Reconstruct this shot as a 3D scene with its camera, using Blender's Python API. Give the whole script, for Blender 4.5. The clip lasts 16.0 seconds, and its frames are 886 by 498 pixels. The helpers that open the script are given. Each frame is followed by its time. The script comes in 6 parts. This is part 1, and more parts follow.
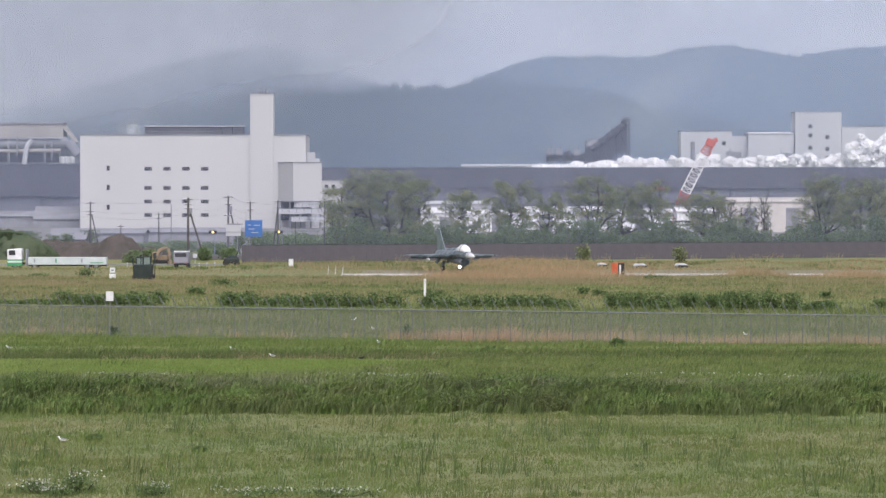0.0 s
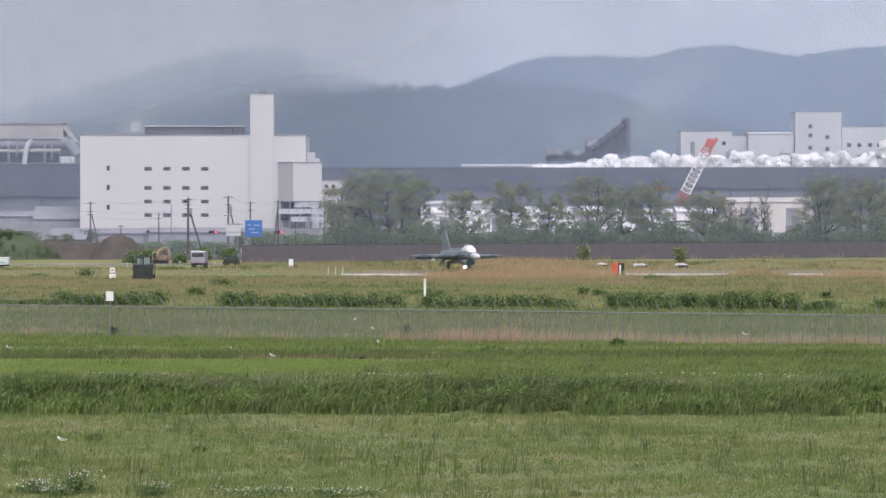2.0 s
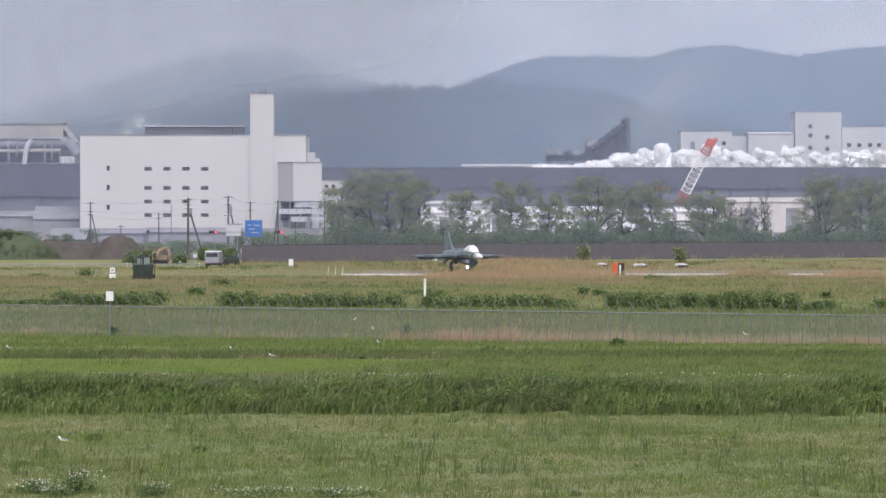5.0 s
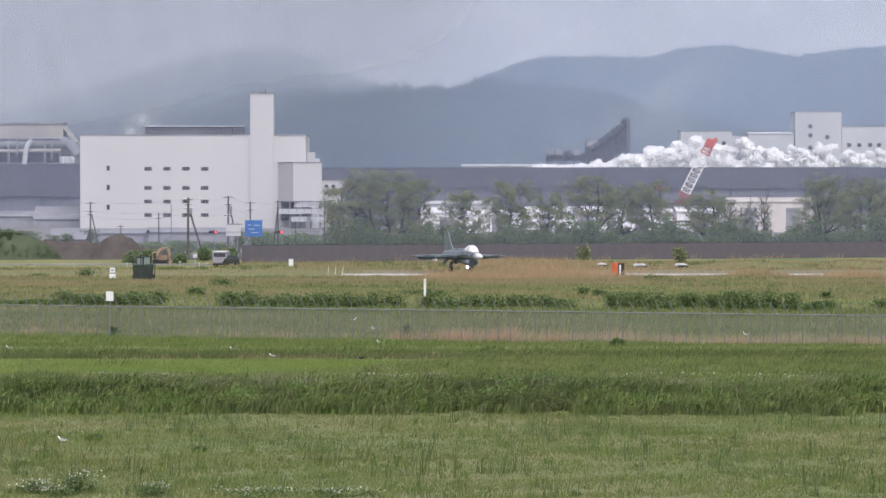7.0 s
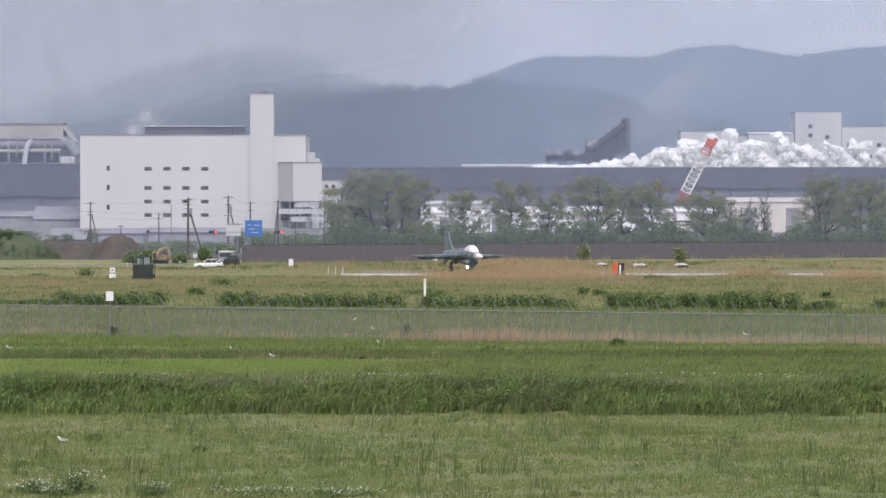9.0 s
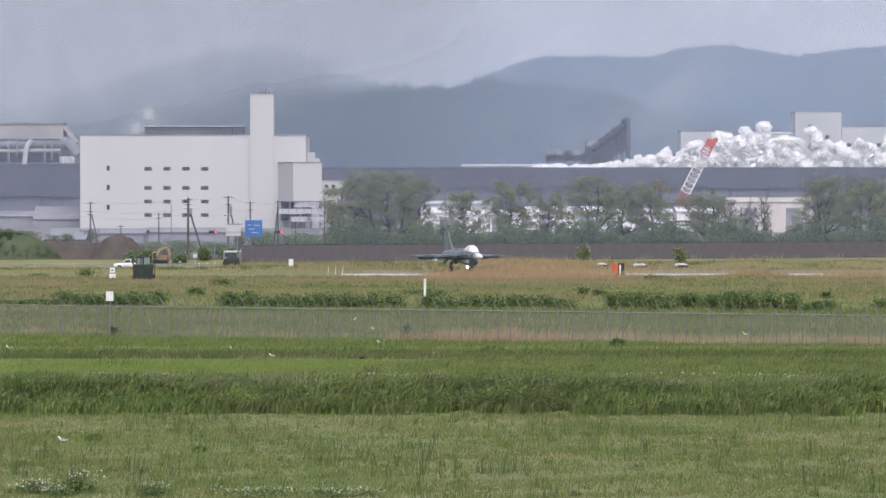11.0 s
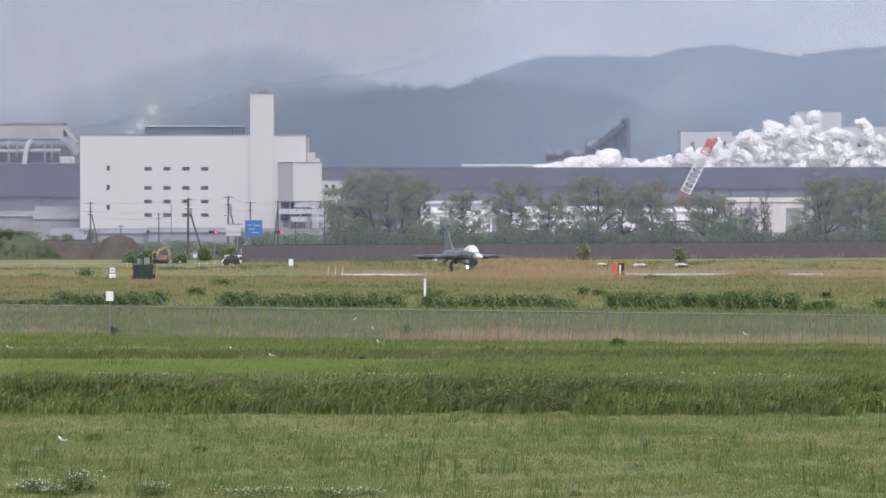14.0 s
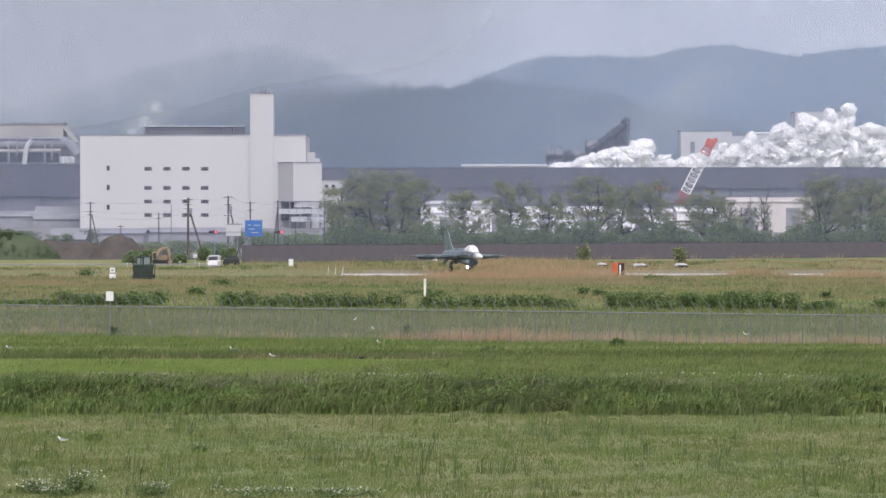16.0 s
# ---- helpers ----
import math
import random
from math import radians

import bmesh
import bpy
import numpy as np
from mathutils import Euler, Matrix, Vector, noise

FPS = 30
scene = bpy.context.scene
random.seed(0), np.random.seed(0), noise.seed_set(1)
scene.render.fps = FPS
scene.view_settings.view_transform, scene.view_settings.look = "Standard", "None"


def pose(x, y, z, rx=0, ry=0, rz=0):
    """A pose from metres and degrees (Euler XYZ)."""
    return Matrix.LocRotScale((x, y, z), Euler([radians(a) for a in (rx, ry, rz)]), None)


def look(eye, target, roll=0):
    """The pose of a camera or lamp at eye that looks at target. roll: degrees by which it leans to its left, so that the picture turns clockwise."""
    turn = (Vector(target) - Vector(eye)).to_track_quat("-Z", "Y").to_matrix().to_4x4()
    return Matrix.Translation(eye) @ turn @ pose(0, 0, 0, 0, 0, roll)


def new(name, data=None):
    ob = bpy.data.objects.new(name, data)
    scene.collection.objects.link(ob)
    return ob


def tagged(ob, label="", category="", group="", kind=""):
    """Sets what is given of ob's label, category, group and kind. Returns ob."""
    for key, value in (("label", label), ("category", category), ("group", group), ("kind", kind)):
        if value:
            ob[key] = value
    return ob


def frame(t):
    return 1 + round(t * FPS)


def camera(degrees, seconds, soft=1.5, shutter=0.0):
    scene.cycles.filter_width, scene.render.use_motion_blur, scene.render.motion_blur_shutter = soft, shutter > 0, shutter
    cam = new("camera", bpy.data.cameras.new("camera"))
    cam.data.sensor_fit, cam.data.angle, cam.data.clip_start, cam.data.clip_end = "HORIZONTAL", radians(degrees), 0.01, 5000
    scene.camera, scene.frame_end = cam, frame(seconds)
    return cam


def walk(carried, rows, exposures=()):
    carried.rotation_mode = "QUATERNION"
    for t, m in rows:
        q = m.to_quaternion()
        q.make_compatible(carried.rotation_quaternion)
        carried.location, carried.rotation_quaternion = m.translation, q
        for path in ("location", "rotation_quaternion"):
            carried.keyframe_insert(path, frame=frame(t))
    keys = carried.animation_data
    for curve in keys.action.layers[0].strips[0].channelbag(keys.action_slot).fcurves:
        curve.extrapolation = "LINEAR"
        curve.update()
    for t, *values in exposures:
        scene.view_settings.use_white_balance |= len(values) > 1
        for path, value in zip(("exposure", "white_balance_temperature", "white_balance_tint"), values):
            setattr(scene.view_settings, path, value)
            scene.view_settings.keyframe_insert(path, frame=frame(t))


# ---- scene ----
# The camera stands on a raised bank and looks over an airfield with a long lens.
cam = camera(12.0, 16.0, soft=1.5)
EYE = pose(0, 0, 9.8, 90 - 0.776, 0, 0)
walk(cam, [(0.0, EYE), (16.0, EYE)], exposures=[(0.0, 0.41, 6350, 17), (16.0, 0.41, 6350, 17)])

# ---- light: low overcast, a broad weak sun high behind the camera ----
SUN_UP, SUN_ROUND = radians(52), radians(170)
world = bpy.data.worlds.new("overcast")
scene.world = world
world.use_nodes = True
wn, wl = world.node_tree.nodes, world.node_tree.links
wn.clear()
sky = wn.new("ShaderNodeTexSky")
sky.sky_type, sky.sun_disc = "NISHITA", False
sky.sun_elevation, sky.sun_rotation = SUN_UP, SUN_ROUND
sky.air_density, sky.dust_density = 1.0, 3.0
grey = wn.new("ShaderNodeHueSaturation")
grey.inputs["Saturation"].default_value = 0.22
back = wn.new("ShaderNodeBackground")
back.inputs["Strength"].default_value = 0.14
wout = wn.new("ShaderNodeOutputWorld")
wl.new(sky.outputs[0], grey.inputs["Color"])
wl.new(grey.outputs[0], back.inputs["Color"])
wl.new(back.outputs[0], wout.inputs["Surface"])
sun = new("sun", bpy.data.lights.new("sun", "SUN"))
sun.data.energy, sun.data.angle, sun.data.color = 1.4, radians(25), (1.0, 0.97, 0.93)
sun.matrix_world = look((0, 0, 60), (math.sin(SUN_ROUND) * -40, math.cos(SUN_ROUND) * -40, 60 - 40 * math.tan(SUN_UP)))


# ---- materials ----
def mat(name, c1, c2=None, scale=1.0, rough=0.8, metal=0.0, bump=0.0, fine=None, isle=0.0, stretch=(1, 1, 1), coords="Object", grain=0.2):
    """Two colours mixed by a broad noise, a finer grain over it, and a relief."""
    m = bpy.data.materials.new(name)
    m.use_nodes = True
    n, l = m.node_tree.nodes, m.node_tree.links
    bsdf = n["Principled BSDF"]
    bsdf.inputs["Roughness"].default_value, bsdf.inputs["Metallic"].default_value = rough, metal
    c2 = c2 or tuple(c * 0.75 for c in c1)
    tc, mp = n.new("ShaderNodeTexCoord"), n.new("ShaderNodeMapping")
    mp.inputs["Scale"].default_value = stretch
    l.new(tc.outputs[coords], mp.inputs[0])
    t1, t2 = n.new("ShaderNodeTexNoise"), n.new("ShaderNodeTexNoise")
    t1.inputs["Scale"].default_value, t1.inputs["Detail"].default_value = scale, 4
    t2.inputs["Scale"].default_value, t2.inputs["Detail"].default_value = fine or scale * 9, 3
    for t in (t1, t2):
        l.new(mp.outputs[0], t.inputs["Vector"])
    ramp = n.new("ShaderNodeMapRange")
    ramp.inputs[1].default_value, ramp.inputs[2].default_value = 0.35, 0.65
    l.new(t1.outputs[0], ramp.inputs[0])
    mix = n.new("ShaderNodeMixRGB")
    mix.inputs[1].default_value, mix.inputs[2].default_value = (*c1, 1), (*c2, 1)
    l.new(ramp.outputs[0], mix.inputs[0])
    var = n.new("ShaderNodeHueSaturation")
    val = n.new("ShaderNodeMapRange")
    val.inputs[3].default_value, val.inputs[4].default_value = 1 - grain, 1 + grain
    l.new(t2.outputs[0], val.inputs[0])
    src = val.outputs[0]
    if isle:
        geo, add = n.new("ShaderNodeNewGeometry"), n.new("ShaderNodeMath")
        rnd = n.new("ShaderNodeMapRange")
        rnd.inputs[3].default_value, rnd.inputs[4].default_value = 1 - isle, 1 + isle
        l.new(geo.outputs["Random Per Island"], rnd.inputs[0])
        add.operation = "MULTIPLY"
        l.new(rnd.outputs[0], add.inputs[0])
        l.new(src, add.inputs[1])
        src = add.outputs[0]
    l.new(src, var.inputs["Value"])
    l.new(mix.outputs[0], var.inputs["Color"])
    l.new(var.outputs[0], bsdf.inputs["Base Color"])
    if bump:
        b = n.new("ShaderNodeBump")
        b.inputs["Strength"].default_value, b.inputs["Distance"].default_value = bump, 0.05
        l.new(t2.outputs[0], b.inputs["Height"])
        l.new(b.outputs[0], bsdf.inputs["Normal"])
    return m


def glow(name, color, strength):
    m = bpy.data.materials.new(name)
    m.use_nodes = True
    b = m.node_tree.nodes["Principled BSDF"]
    b.inputs["Base Color"].default_value = (*color, 1)
    b.inputs["Emission Color"].default_value, b.inputs["Emission Strength"].default_value = (*color, 1), strength
    return m


def leafy(name, c1, c2, scale=0.35, isle=0.35, grain=0.2, forward=0.35):
    """Leaves and blades: matt, varied from piece to piece, and letting some light through."""
    m = mat(name, c1, c2, scale=scale, rough=0.7, isle=isle, grain=grain)
    n, l = m.node_tree.nodes, m.node_tree.links
    bsdf, out = n["Principled BSDF"], n["Material Output"]
    tr, mx = n.new("ShaderNodeBsdfTranslucent"), n.new("ShaderNodeMixShader")
    l.new(bsdf.inputs["Base Color"].links[0].from_socket, tr.inputs["Color"])
    mx.inputs[0].default_value = forward
    l.new(bsdf.outputs[0], mx.inputs[1])
    l.new(tr.outputs[0], mx.inputs[2])
    l.new(mx.outputs[0], out.inputs["Surface"])
    return m


def vapour(name, color, dense, scale, low=0.3, high=0.7, stretch=(1, 1, 1), fall=None, forward=0.5, detail=6):
    """Mist or steam: drops that scatter light to both sides, thinned out by a noise.
    fall: (axis, from, to): the vapour thins out between those two places on that axis of the thing."""
    m = bpy.data.materials.new(name)
    m.use_nodes = True
    n, l = m.node_tree.nodes, m.node_tree.links
    n.remove(n["Principled BSDF"])
    out = n["Material Output"]
    dif, tra, half = n.new("ShaderNodeBsdfDiffuse"), n.new("ShaderNodeBsdfTranslucent"), n.new("ShaderNodeMixShader")
    dif.inputs["Color"].default_value = tra.inputs["Color"].default_value = (*color, 1)
    half.inputs[0].default_value = forward
    l.new(dif.outputs[0], half.inputs[1])
    l.new(tra.outputs[0], half.inputs[2])
    clear, mx = n.new("ShaderNodeBsdfTransparent"), n.new("ShaderNodeMixShader")
    tc, mp, tex = n.new("ShaderNodeTexCoord"), n.new("ShaderNodeMapping"), n.new("ShaderNodeTexNoise")
    mp.inputs["Scale"].default_value = stretch
    tex.inputs["Scale"].default_value, tex.inputs["Detail"].default_value = scale, detail
    tex.inputs["Distortion"].default_value = 0.25
    rng = n.new("ShaderNodeMapRange")
    rng.interpolation_type = "SMOOTHSTEP"
    rng.inputs[1].default_value, rng.inputs[2].default_value = low, high
    rng.inputs[3].default_value, rng.inputs[4].default_value = dense
    l.new(tc.outputs["Object"], mp.inputs[0])
    l.new(mp.outputs[0], tex.inputs["Vector"])
    l.new(tex.outputs[0], rng.inputs[0])
    fac = rng.outputs[0]
    for axis, a, b in fall or ():
        sep, edge, mul = n.new("ShaderNodeSeparateXYZ"), n.new("ShaderNodeMapRange"), n.new("ShaderNodeMath")
        edge.interpolation_type = "SMOOTHSTEP"
        edge.inputs[1].default_value, edge.inputs[2].default_value = a, b
        edge.inputs[3].default_value, edge.inputs[4].default_value = 1, 0
        mul.operation = "MULTIPLY"
        l.new(tc.outputs["Object"], sep.inputs[0])
        l.new(sep.outputs[axis], edge.inputs[0])
        l.new(edge.outputs[0], mul.inputs[0])
        l.new(fac, mul.inputs[1])
        fac = mul.outputs[0]
    l.new(fac, mx.inputs[0])
    l.new(clear.outputs[0], mx.inputs[1])
    l.new(half.outputs[0], mx.inputs[2])
    l.new(mx.outputs[0], out.inputs["Surface"])
    return m


M = {
    "soil_grass": mat("meadow_ground", (0.12, 0.165, 0.05), (0.19, 0.19, 0.078), scale=0.07, fine=2.5, bump=0.5, coords="Object"),
    "grass": leafy("grass_blades", (0.15, 0.203, 0.06), (0.245, 0.25, 0.1), scale=0.055, isle=0.22),
    "lush": leafy("lush_grass", (0.13, 0.2, 0.045), (0.2, 0.24, 0.075), scale=0.35, isle=0.2),
    "reed": leafy("reed_blades", (0.085, 0.13, 0.036), (0.15, 0.18, 0.065), scale=0.4, isle=0.2),
    "bank_blade": leafy("rank_bank_blades", (0.055, 0.082, 0.042), (0.085, 0.115, 0.058), scale=0.5, isle=0.2),
    "meadow": leafy("meadow_blades", (0.125, 0.172, 0.045), (0.185, 0.2, 0.068), scale=0.12, isle=0.1),
    "meadow_weed": leafy("dark_meadow_weeds", (0.09, 0.14, 0.045), (0.14, 0.18, 0.065), scale=0.5),
    "dyke_green": leafy("rank_dyke_grass", (0.12, 0.2, 0.045), (0.18, 0.26, 0.075), scale=0.6, isle=0.2),
    "reed_tip": leafy("reed_tips", (0.16, 0.205, 0.085), (0.25, 0.255, 0.15), scale=0.4, isle=0.2),
    "dry": leafy("dry_grass", (0.35, 0.265, 0.165), (0.29, 0.255, 0.145), scale=0.07, isle=0.15),
    "orange_grass": leafy("orange_brown_grass", (0.5, 0.325, 0.2), (0.33, 0.27, 0.15), scale=0.1, isle=0.2),
    "mown": leafy("fresh_mown_grass", (0.185, 0.265, 0.06), (0.215, 0.285, 0.08), scale=0.1, isle=0.15),
    "screen_low": mat("pale_lower_sheeting", (0.15, 0.15, 0.175), (0.12, 0.12, 0.14), scale=0.05, stretch=(1, 1, 0.2)),
    "flower": leafy("white_blossom", (0.52, 0.53, 0.46), (0.4, 0.43, 0.33), scale=2),
    "bush": leafy("shrub_leaves", (0.095, 0.15, 0.052), (0.15, 0.21, 0.075), scale=0.5),
    "leaf": leafy("tree_leaves", (0.13, 0.18, 0.075), (0.29, 0.3, 0.15), scale=0.35, isle=0.25),
    "scrub_leaf": leafy("scrub_leaves", (0.15, 0.22, 0.1), (0.215, 0.275, 0.145), scale=0.3, isle=0.2),
    "leaf_dark": leafy("hedge_leaves", (0.105, 0.155, 0.07), (0.175, 0.22, 0.105), scale=0.3, isle=0.2),
    "bark": mat("bark", (0.06, 0.052, 0.043), (0.035, 0.031, 0.028), scale=2, bump=0.6),
    "concrete": mat("pale_concrete", (0.5, 0.475, 0.45), (0.42, 0.4, 0.38), scale=0.15, bump=0.1),
    "yard_grey": mat("grey_gravel", (0.2, 0.2, 0.205), (0.14, 0.14, 0.145), scale=0.15, fine=2.0, bump=0.3),
    "asphalt": mat("road_asphalt", (0.3, 0.3, 0.3), (0.24, 0.24, 0.245), scale=0.3, bump=0.2),
    "cladding": mat("white_cladding", (0.487, 0.486, 0.48), (0.457, 0.456, 0.452), scale=0.05, fine=1.2, stretch=(1, 1, 0.15), rough=0.55, grain=0.035),
    "cladding_dim": mat("grey_white_cladding", (0.47, 0.48, 0.5), (0.4, 0.41, 0.44), scale=0.06, stretch=(1, 1, 0.2), rough=0.6, grain=0.06),
    "cream": mat("stained_cream_cladding", (0.56, 0.53, 0.49), (0.4, 0.375, 0.35), scale=0.14, fine=1.0, stretch=(1, 1, 0.4), rough=0.65),
    "sheet": mat("white_sheet_roof", (0.78, 0.78, 0.78), (0.55, 0.55, 0.56), scale=0.12, rough=0.5),
    "pane": mat("dark_glass", (0.06, 0.06, 0.07), (0.03, 0.03, 0.035), scale=0.4, rough=0.15),
    "dark_wall": mat("dark_grey_screen", (0.075, 0.075, 0.09), (0.055, 0.055, 0.068), scale=0.03, fine=0.6, stretch=(1, 1, 0.2), rough=0.8),
    "fence_wall": mat("dark_brown_sheeting", (0.1, 0.092, 0.107), (0.072, 0.067, 0.078), scale=0.16, fine=2.5, stretch=(1, 1, 0.4), rough=0.75),
    "steel": mat("galvanised_steel", (0.23, 0.25, 0.26), (0.17, 0.19, 0.2), scale=3, rough=0.5, metal=0.3),
    "post_grey": mat("dull_fence_steel", (0.15, 0.165, 0.17), (0.11, 0.12, 0.125), scale=3, rough=0.6),
    "rust": mat("dark_rusty_steel", (0.06, 0.064, 0.08), (0.03, 0.033, 0.044), scale=0.35, rough=0.8),
    "plant_grey": mat("weathered_grey_steel", (0.26, 0.265, 0.29), (0.18, 0.185, 0.21), scale=0.1, rough=0.7),
    "tan": mat("tan_cladding", (0.37, 0.35, 0.315), (0.29, 0.275, 0.25), scale=0.06, stretch=(1, 1, 0.2)),
    "wood_pole": mat("grey_concrete_pole", (0.11, 0.105, 0.105), (0.075, 0.07, 0.072), scale=1, rough=0.85),
    "red": mat("red_paint", (0.42, 0.09, 0.075), (0.33, 0.08, 0.07), scale=0.5, rough=0.5),
    "white": mat("white_paint", (0.72, 0.72, 0.72), (0.6, 0.6, 0.59), scale=1.5, rough=0.5),
    "black": mat("black_rubber", (0.02, 0.02, 0.022), (0.03, 0.03, 0.03), scale=4, rough=0.8),
    "trailer": mat("pale_green_white_paint", (0.5, 0.55, 0.53), (0.42, 0.47, 0.45), scale=0.8, rough=0.5),
    "orange": mat("orange_red_paint", (0.55, 0.11, 0.04), (0.42, 0.08, 0.035), scale=1, rough=0.6),
    "yellow": mat("machine_yellow", (0.34, 0.25, 0.16), (0.22, 0.17, 0.12), scale=1, rough=0.55),
    "blue": mat("sign_blue", (0.05, 0.15, 0.4), (0.045, 0.13, 0.35), scale=1, rough=0.4),
    "olive": mat("dark_green_tarpaulin", (0.028, 0.04, 0.036), (0.018, 0.028, 0.026), scale=1.2, rough=0.8, bump=0.4),
    "brown_soil": mat("brown_earth", (0.085, 0.072, 0.065), (0.06, 0.053, 0.048), scale=0.4, bump=0.8),
    "camo": mat("blue_camouflage", (0.26, 0.3, 0.33), (0.06, 0.085, 0.105), scale=0.8, fine=6, rough=0.55),
    "camo_and_shade_dark": mat("dark_camouflage_and_intake_shade", (0.045, 0.065, 0.08), (0.13, 0.175, 0.19), scale=1.1, fine=6, rough=0.6),
    "camo_fin": mat("blue_green_camouflage", (0.13, 0.18, 0.19), (0.22, 0.27, 0.28), scale=0.9, fine=6, rough=0.5),
    "camo_under": mat("jet_light_grey", (0.2, 0.22, 0.25), (0.15, 0.165, 0.19), scale=0.6, rough=0.5),
    "canopy": mat("white_paint_and_canopy_glare", (0.8, 0.8, 0.8), (0.72, 0.72, 0.74), scale=1, rough=0.12),
    "green_paint": mat("green_paint", (0.06, 0.3, 0.12), (0.05, 0.24, 0.1), scale=1, rough=0.4),
    "dull_pane": mat("dull_green_glass", (0.2, 0.25, 0.23), (0.14, 0.18, 0.17), scale=1.5, rough=0.3),
    "beige": mat("gull_white", (0.85, 0.85, 0.83), (0.75, 0.75, 0.74), scale=6, rough=0.8),
    "grey_wing": mat("gull_grey", (0.3, 0.31, 0.33), (0.25, 0.26, 0.28), scale=6, rough=0.8),
    "lamp_white": glow("landing_light_glow", (1.0, 0.98, 0.92), 6.0),
    "lamp_red": glow("red_signal_glow", (1.0, 0.06, 0.08), 2.5),
    "lamp_amber": glow("amber_signal_glow", (1.0, 0.6, 0.15), 2.5),
    "bank_grass": mat("rank_bank_grass", (0.045, 0.068, 0.034), (0.065, 0.085, 0.045), scale=0.4, fine=5, bump=0.8),
    "steam": mat("white_steam", (0.98, 0.98, 0.98), (0.96, 0.96, 0.97), scale=0.2, rough=1.0, grain=0.02),
    "steam_fluff": leafy("steam_fluff", (0.98, 0.98, 0.98), (0.96, 0.96, 0.97), scale=0.5, isle=0.01, grain=0.01, forward=0.5),
    "old_asphalt": mat("weathered_asphalt", (0.21, 0.2, 0.14), (0.17, 0.17, 0.11), scale=0.2, bump=0.2),
    "steam_thin": vapour("thin_steam", (0.93, 0.94, 0.96), (0.0, 0.5), 0.2, 0.34, 0.7, (1.2, 1, 0.7), [(0, 1, 7), (0, -1, -7), (2, -1, 5.5), (2, -3, -6)]),
}

# steam: light wanders through the drops before it leaves
drops = M["steam"].node_tree.nodes["Principled BSDF"]
drops.inputs["Subsurface Weight"].default_value = 1.0
drops.inputs["Subsurface Radius"].default_value = (1, 1, 1)
drops.inputs["Subsurface Scale"].default_value = 5.0


# ---- building helpers ----
def part(name, bm, material, parent, label="", smooth=False, m=None):
    me = bpy.data.meshes.new(name)
    bmesh.ops.recalc_face_normals(bm, faces=bm.faces)
    bm.to_mesh(me)
    bm.free()
    if smooth:
        me.polygons.foreach_set("use_smooth", [True] * len(me.polygons))
    me.materials.append(M[material])
    ob = new(name, me)
    if parent:
        ob.parent = parent
    if m:
        ob.matrix_basis = m
    return tagged(ob, label)


def thing(name, m, label, category, group="", kind=""):
    ob = new(name)
    ob.empty_display_size = 0.2
    ob.matrix_basis = m
    return tagged(ob, label, category, group, kind)


def box(c, s, bevel=0.0, bm=None, turn=None, taper=1.0):
    bm = bm or bmesh.new()
    vs = bmesh.ops.create_cube(bm, size=1)["verts"]
    for v in vs:
        k = taper if v.co.z > 0 else 1.0
        v.co = Vector((v.co.x * s[0] * k, v.co.y * s[1] * k, v.co.z * s[2]))
        if turn:
            v.co = turn @ v.co
        v.co += Vector(c)
    if bevel:
        es = list({e for v in vs for e in v.link_edges})
        bmesh.ops.bevel(bm, geom=es, offset=bevel, segments=2, affect="EDGES", profile=0.5)
    return bm


def rod(p, q, r, r2=None, n=8, bm=None):
    bm = bm or bmesh.new()
    p, q = Vector(p), Vector(q)
    r2 = r if r2 is None else r2
    turn = (q - p).to_track_quat("Z", "Y").to_matrix()
    rings = []
    for c, k in ((p, r), (q, r2)):
        rings.append([bm.verts.new(c + turn @ Vector((k * math.cos(a), k * math.sin(a), 0))) for a in [2 * math.pi * i / n for i in range(n)]])
    for i in range(n):
        j = (i + 1) % n
        bm.faces.new((rings[0][i], rings[0][j], rings[1][j], rings[1][i]))
    bm.faces.new(rings[0][::-1])
    bm.faces.new(rings[1])
    return bm


def loft(sections, n=20, bm=None, power=2.0):
    """A body along x: sections of (x, centre z, half width, half height up, half height down)."""
    bm = bm or bmesh.new()
    rings = []
    for x, z, w, up, dn in sections:
        ring = []
        for i in range(n):
            a = 2 * math.pi * i / n
            ca, sa = math.cos(a), math.sin(a)
            ca, sa = [math.copysign(abs(k) ** (2 / power), k) for k in (ca, sa)]
            ring.append(bm.verts.new((x, w * ca, z + (up if sa > 0 else dn) * sa)))
        rings.append(ring)
    for a, b in zip(rings, rings[1:]):
        for i in range(n):
            j = (i + 1) % n
            bm.faces.new((a[i], a[j], b[j], b[i]))
    bm.faces.new(rings[0][::-1])
    bm.faces.new(rings[-1])
    return bm


def slab(outline, thick, bm=None):
    """A plate from a flat outline of 3D points, thickened along its normal."""
    bm = bm or bmesh.new()
    f = bm.faces.new([bm.verts.new(p) for p in outline])
    bm.normal_update()
    nrm = f.normal.copy() * thick
    for v in f.verts:
        v.co -= nrm / 2
    up = bmesh.ops.extrude_face_region(bm, geom=[f])["geom"]
    for v in up:
        if isinstance(v, bmesh.types.BMVert):
            v.co += nrm
    return bm


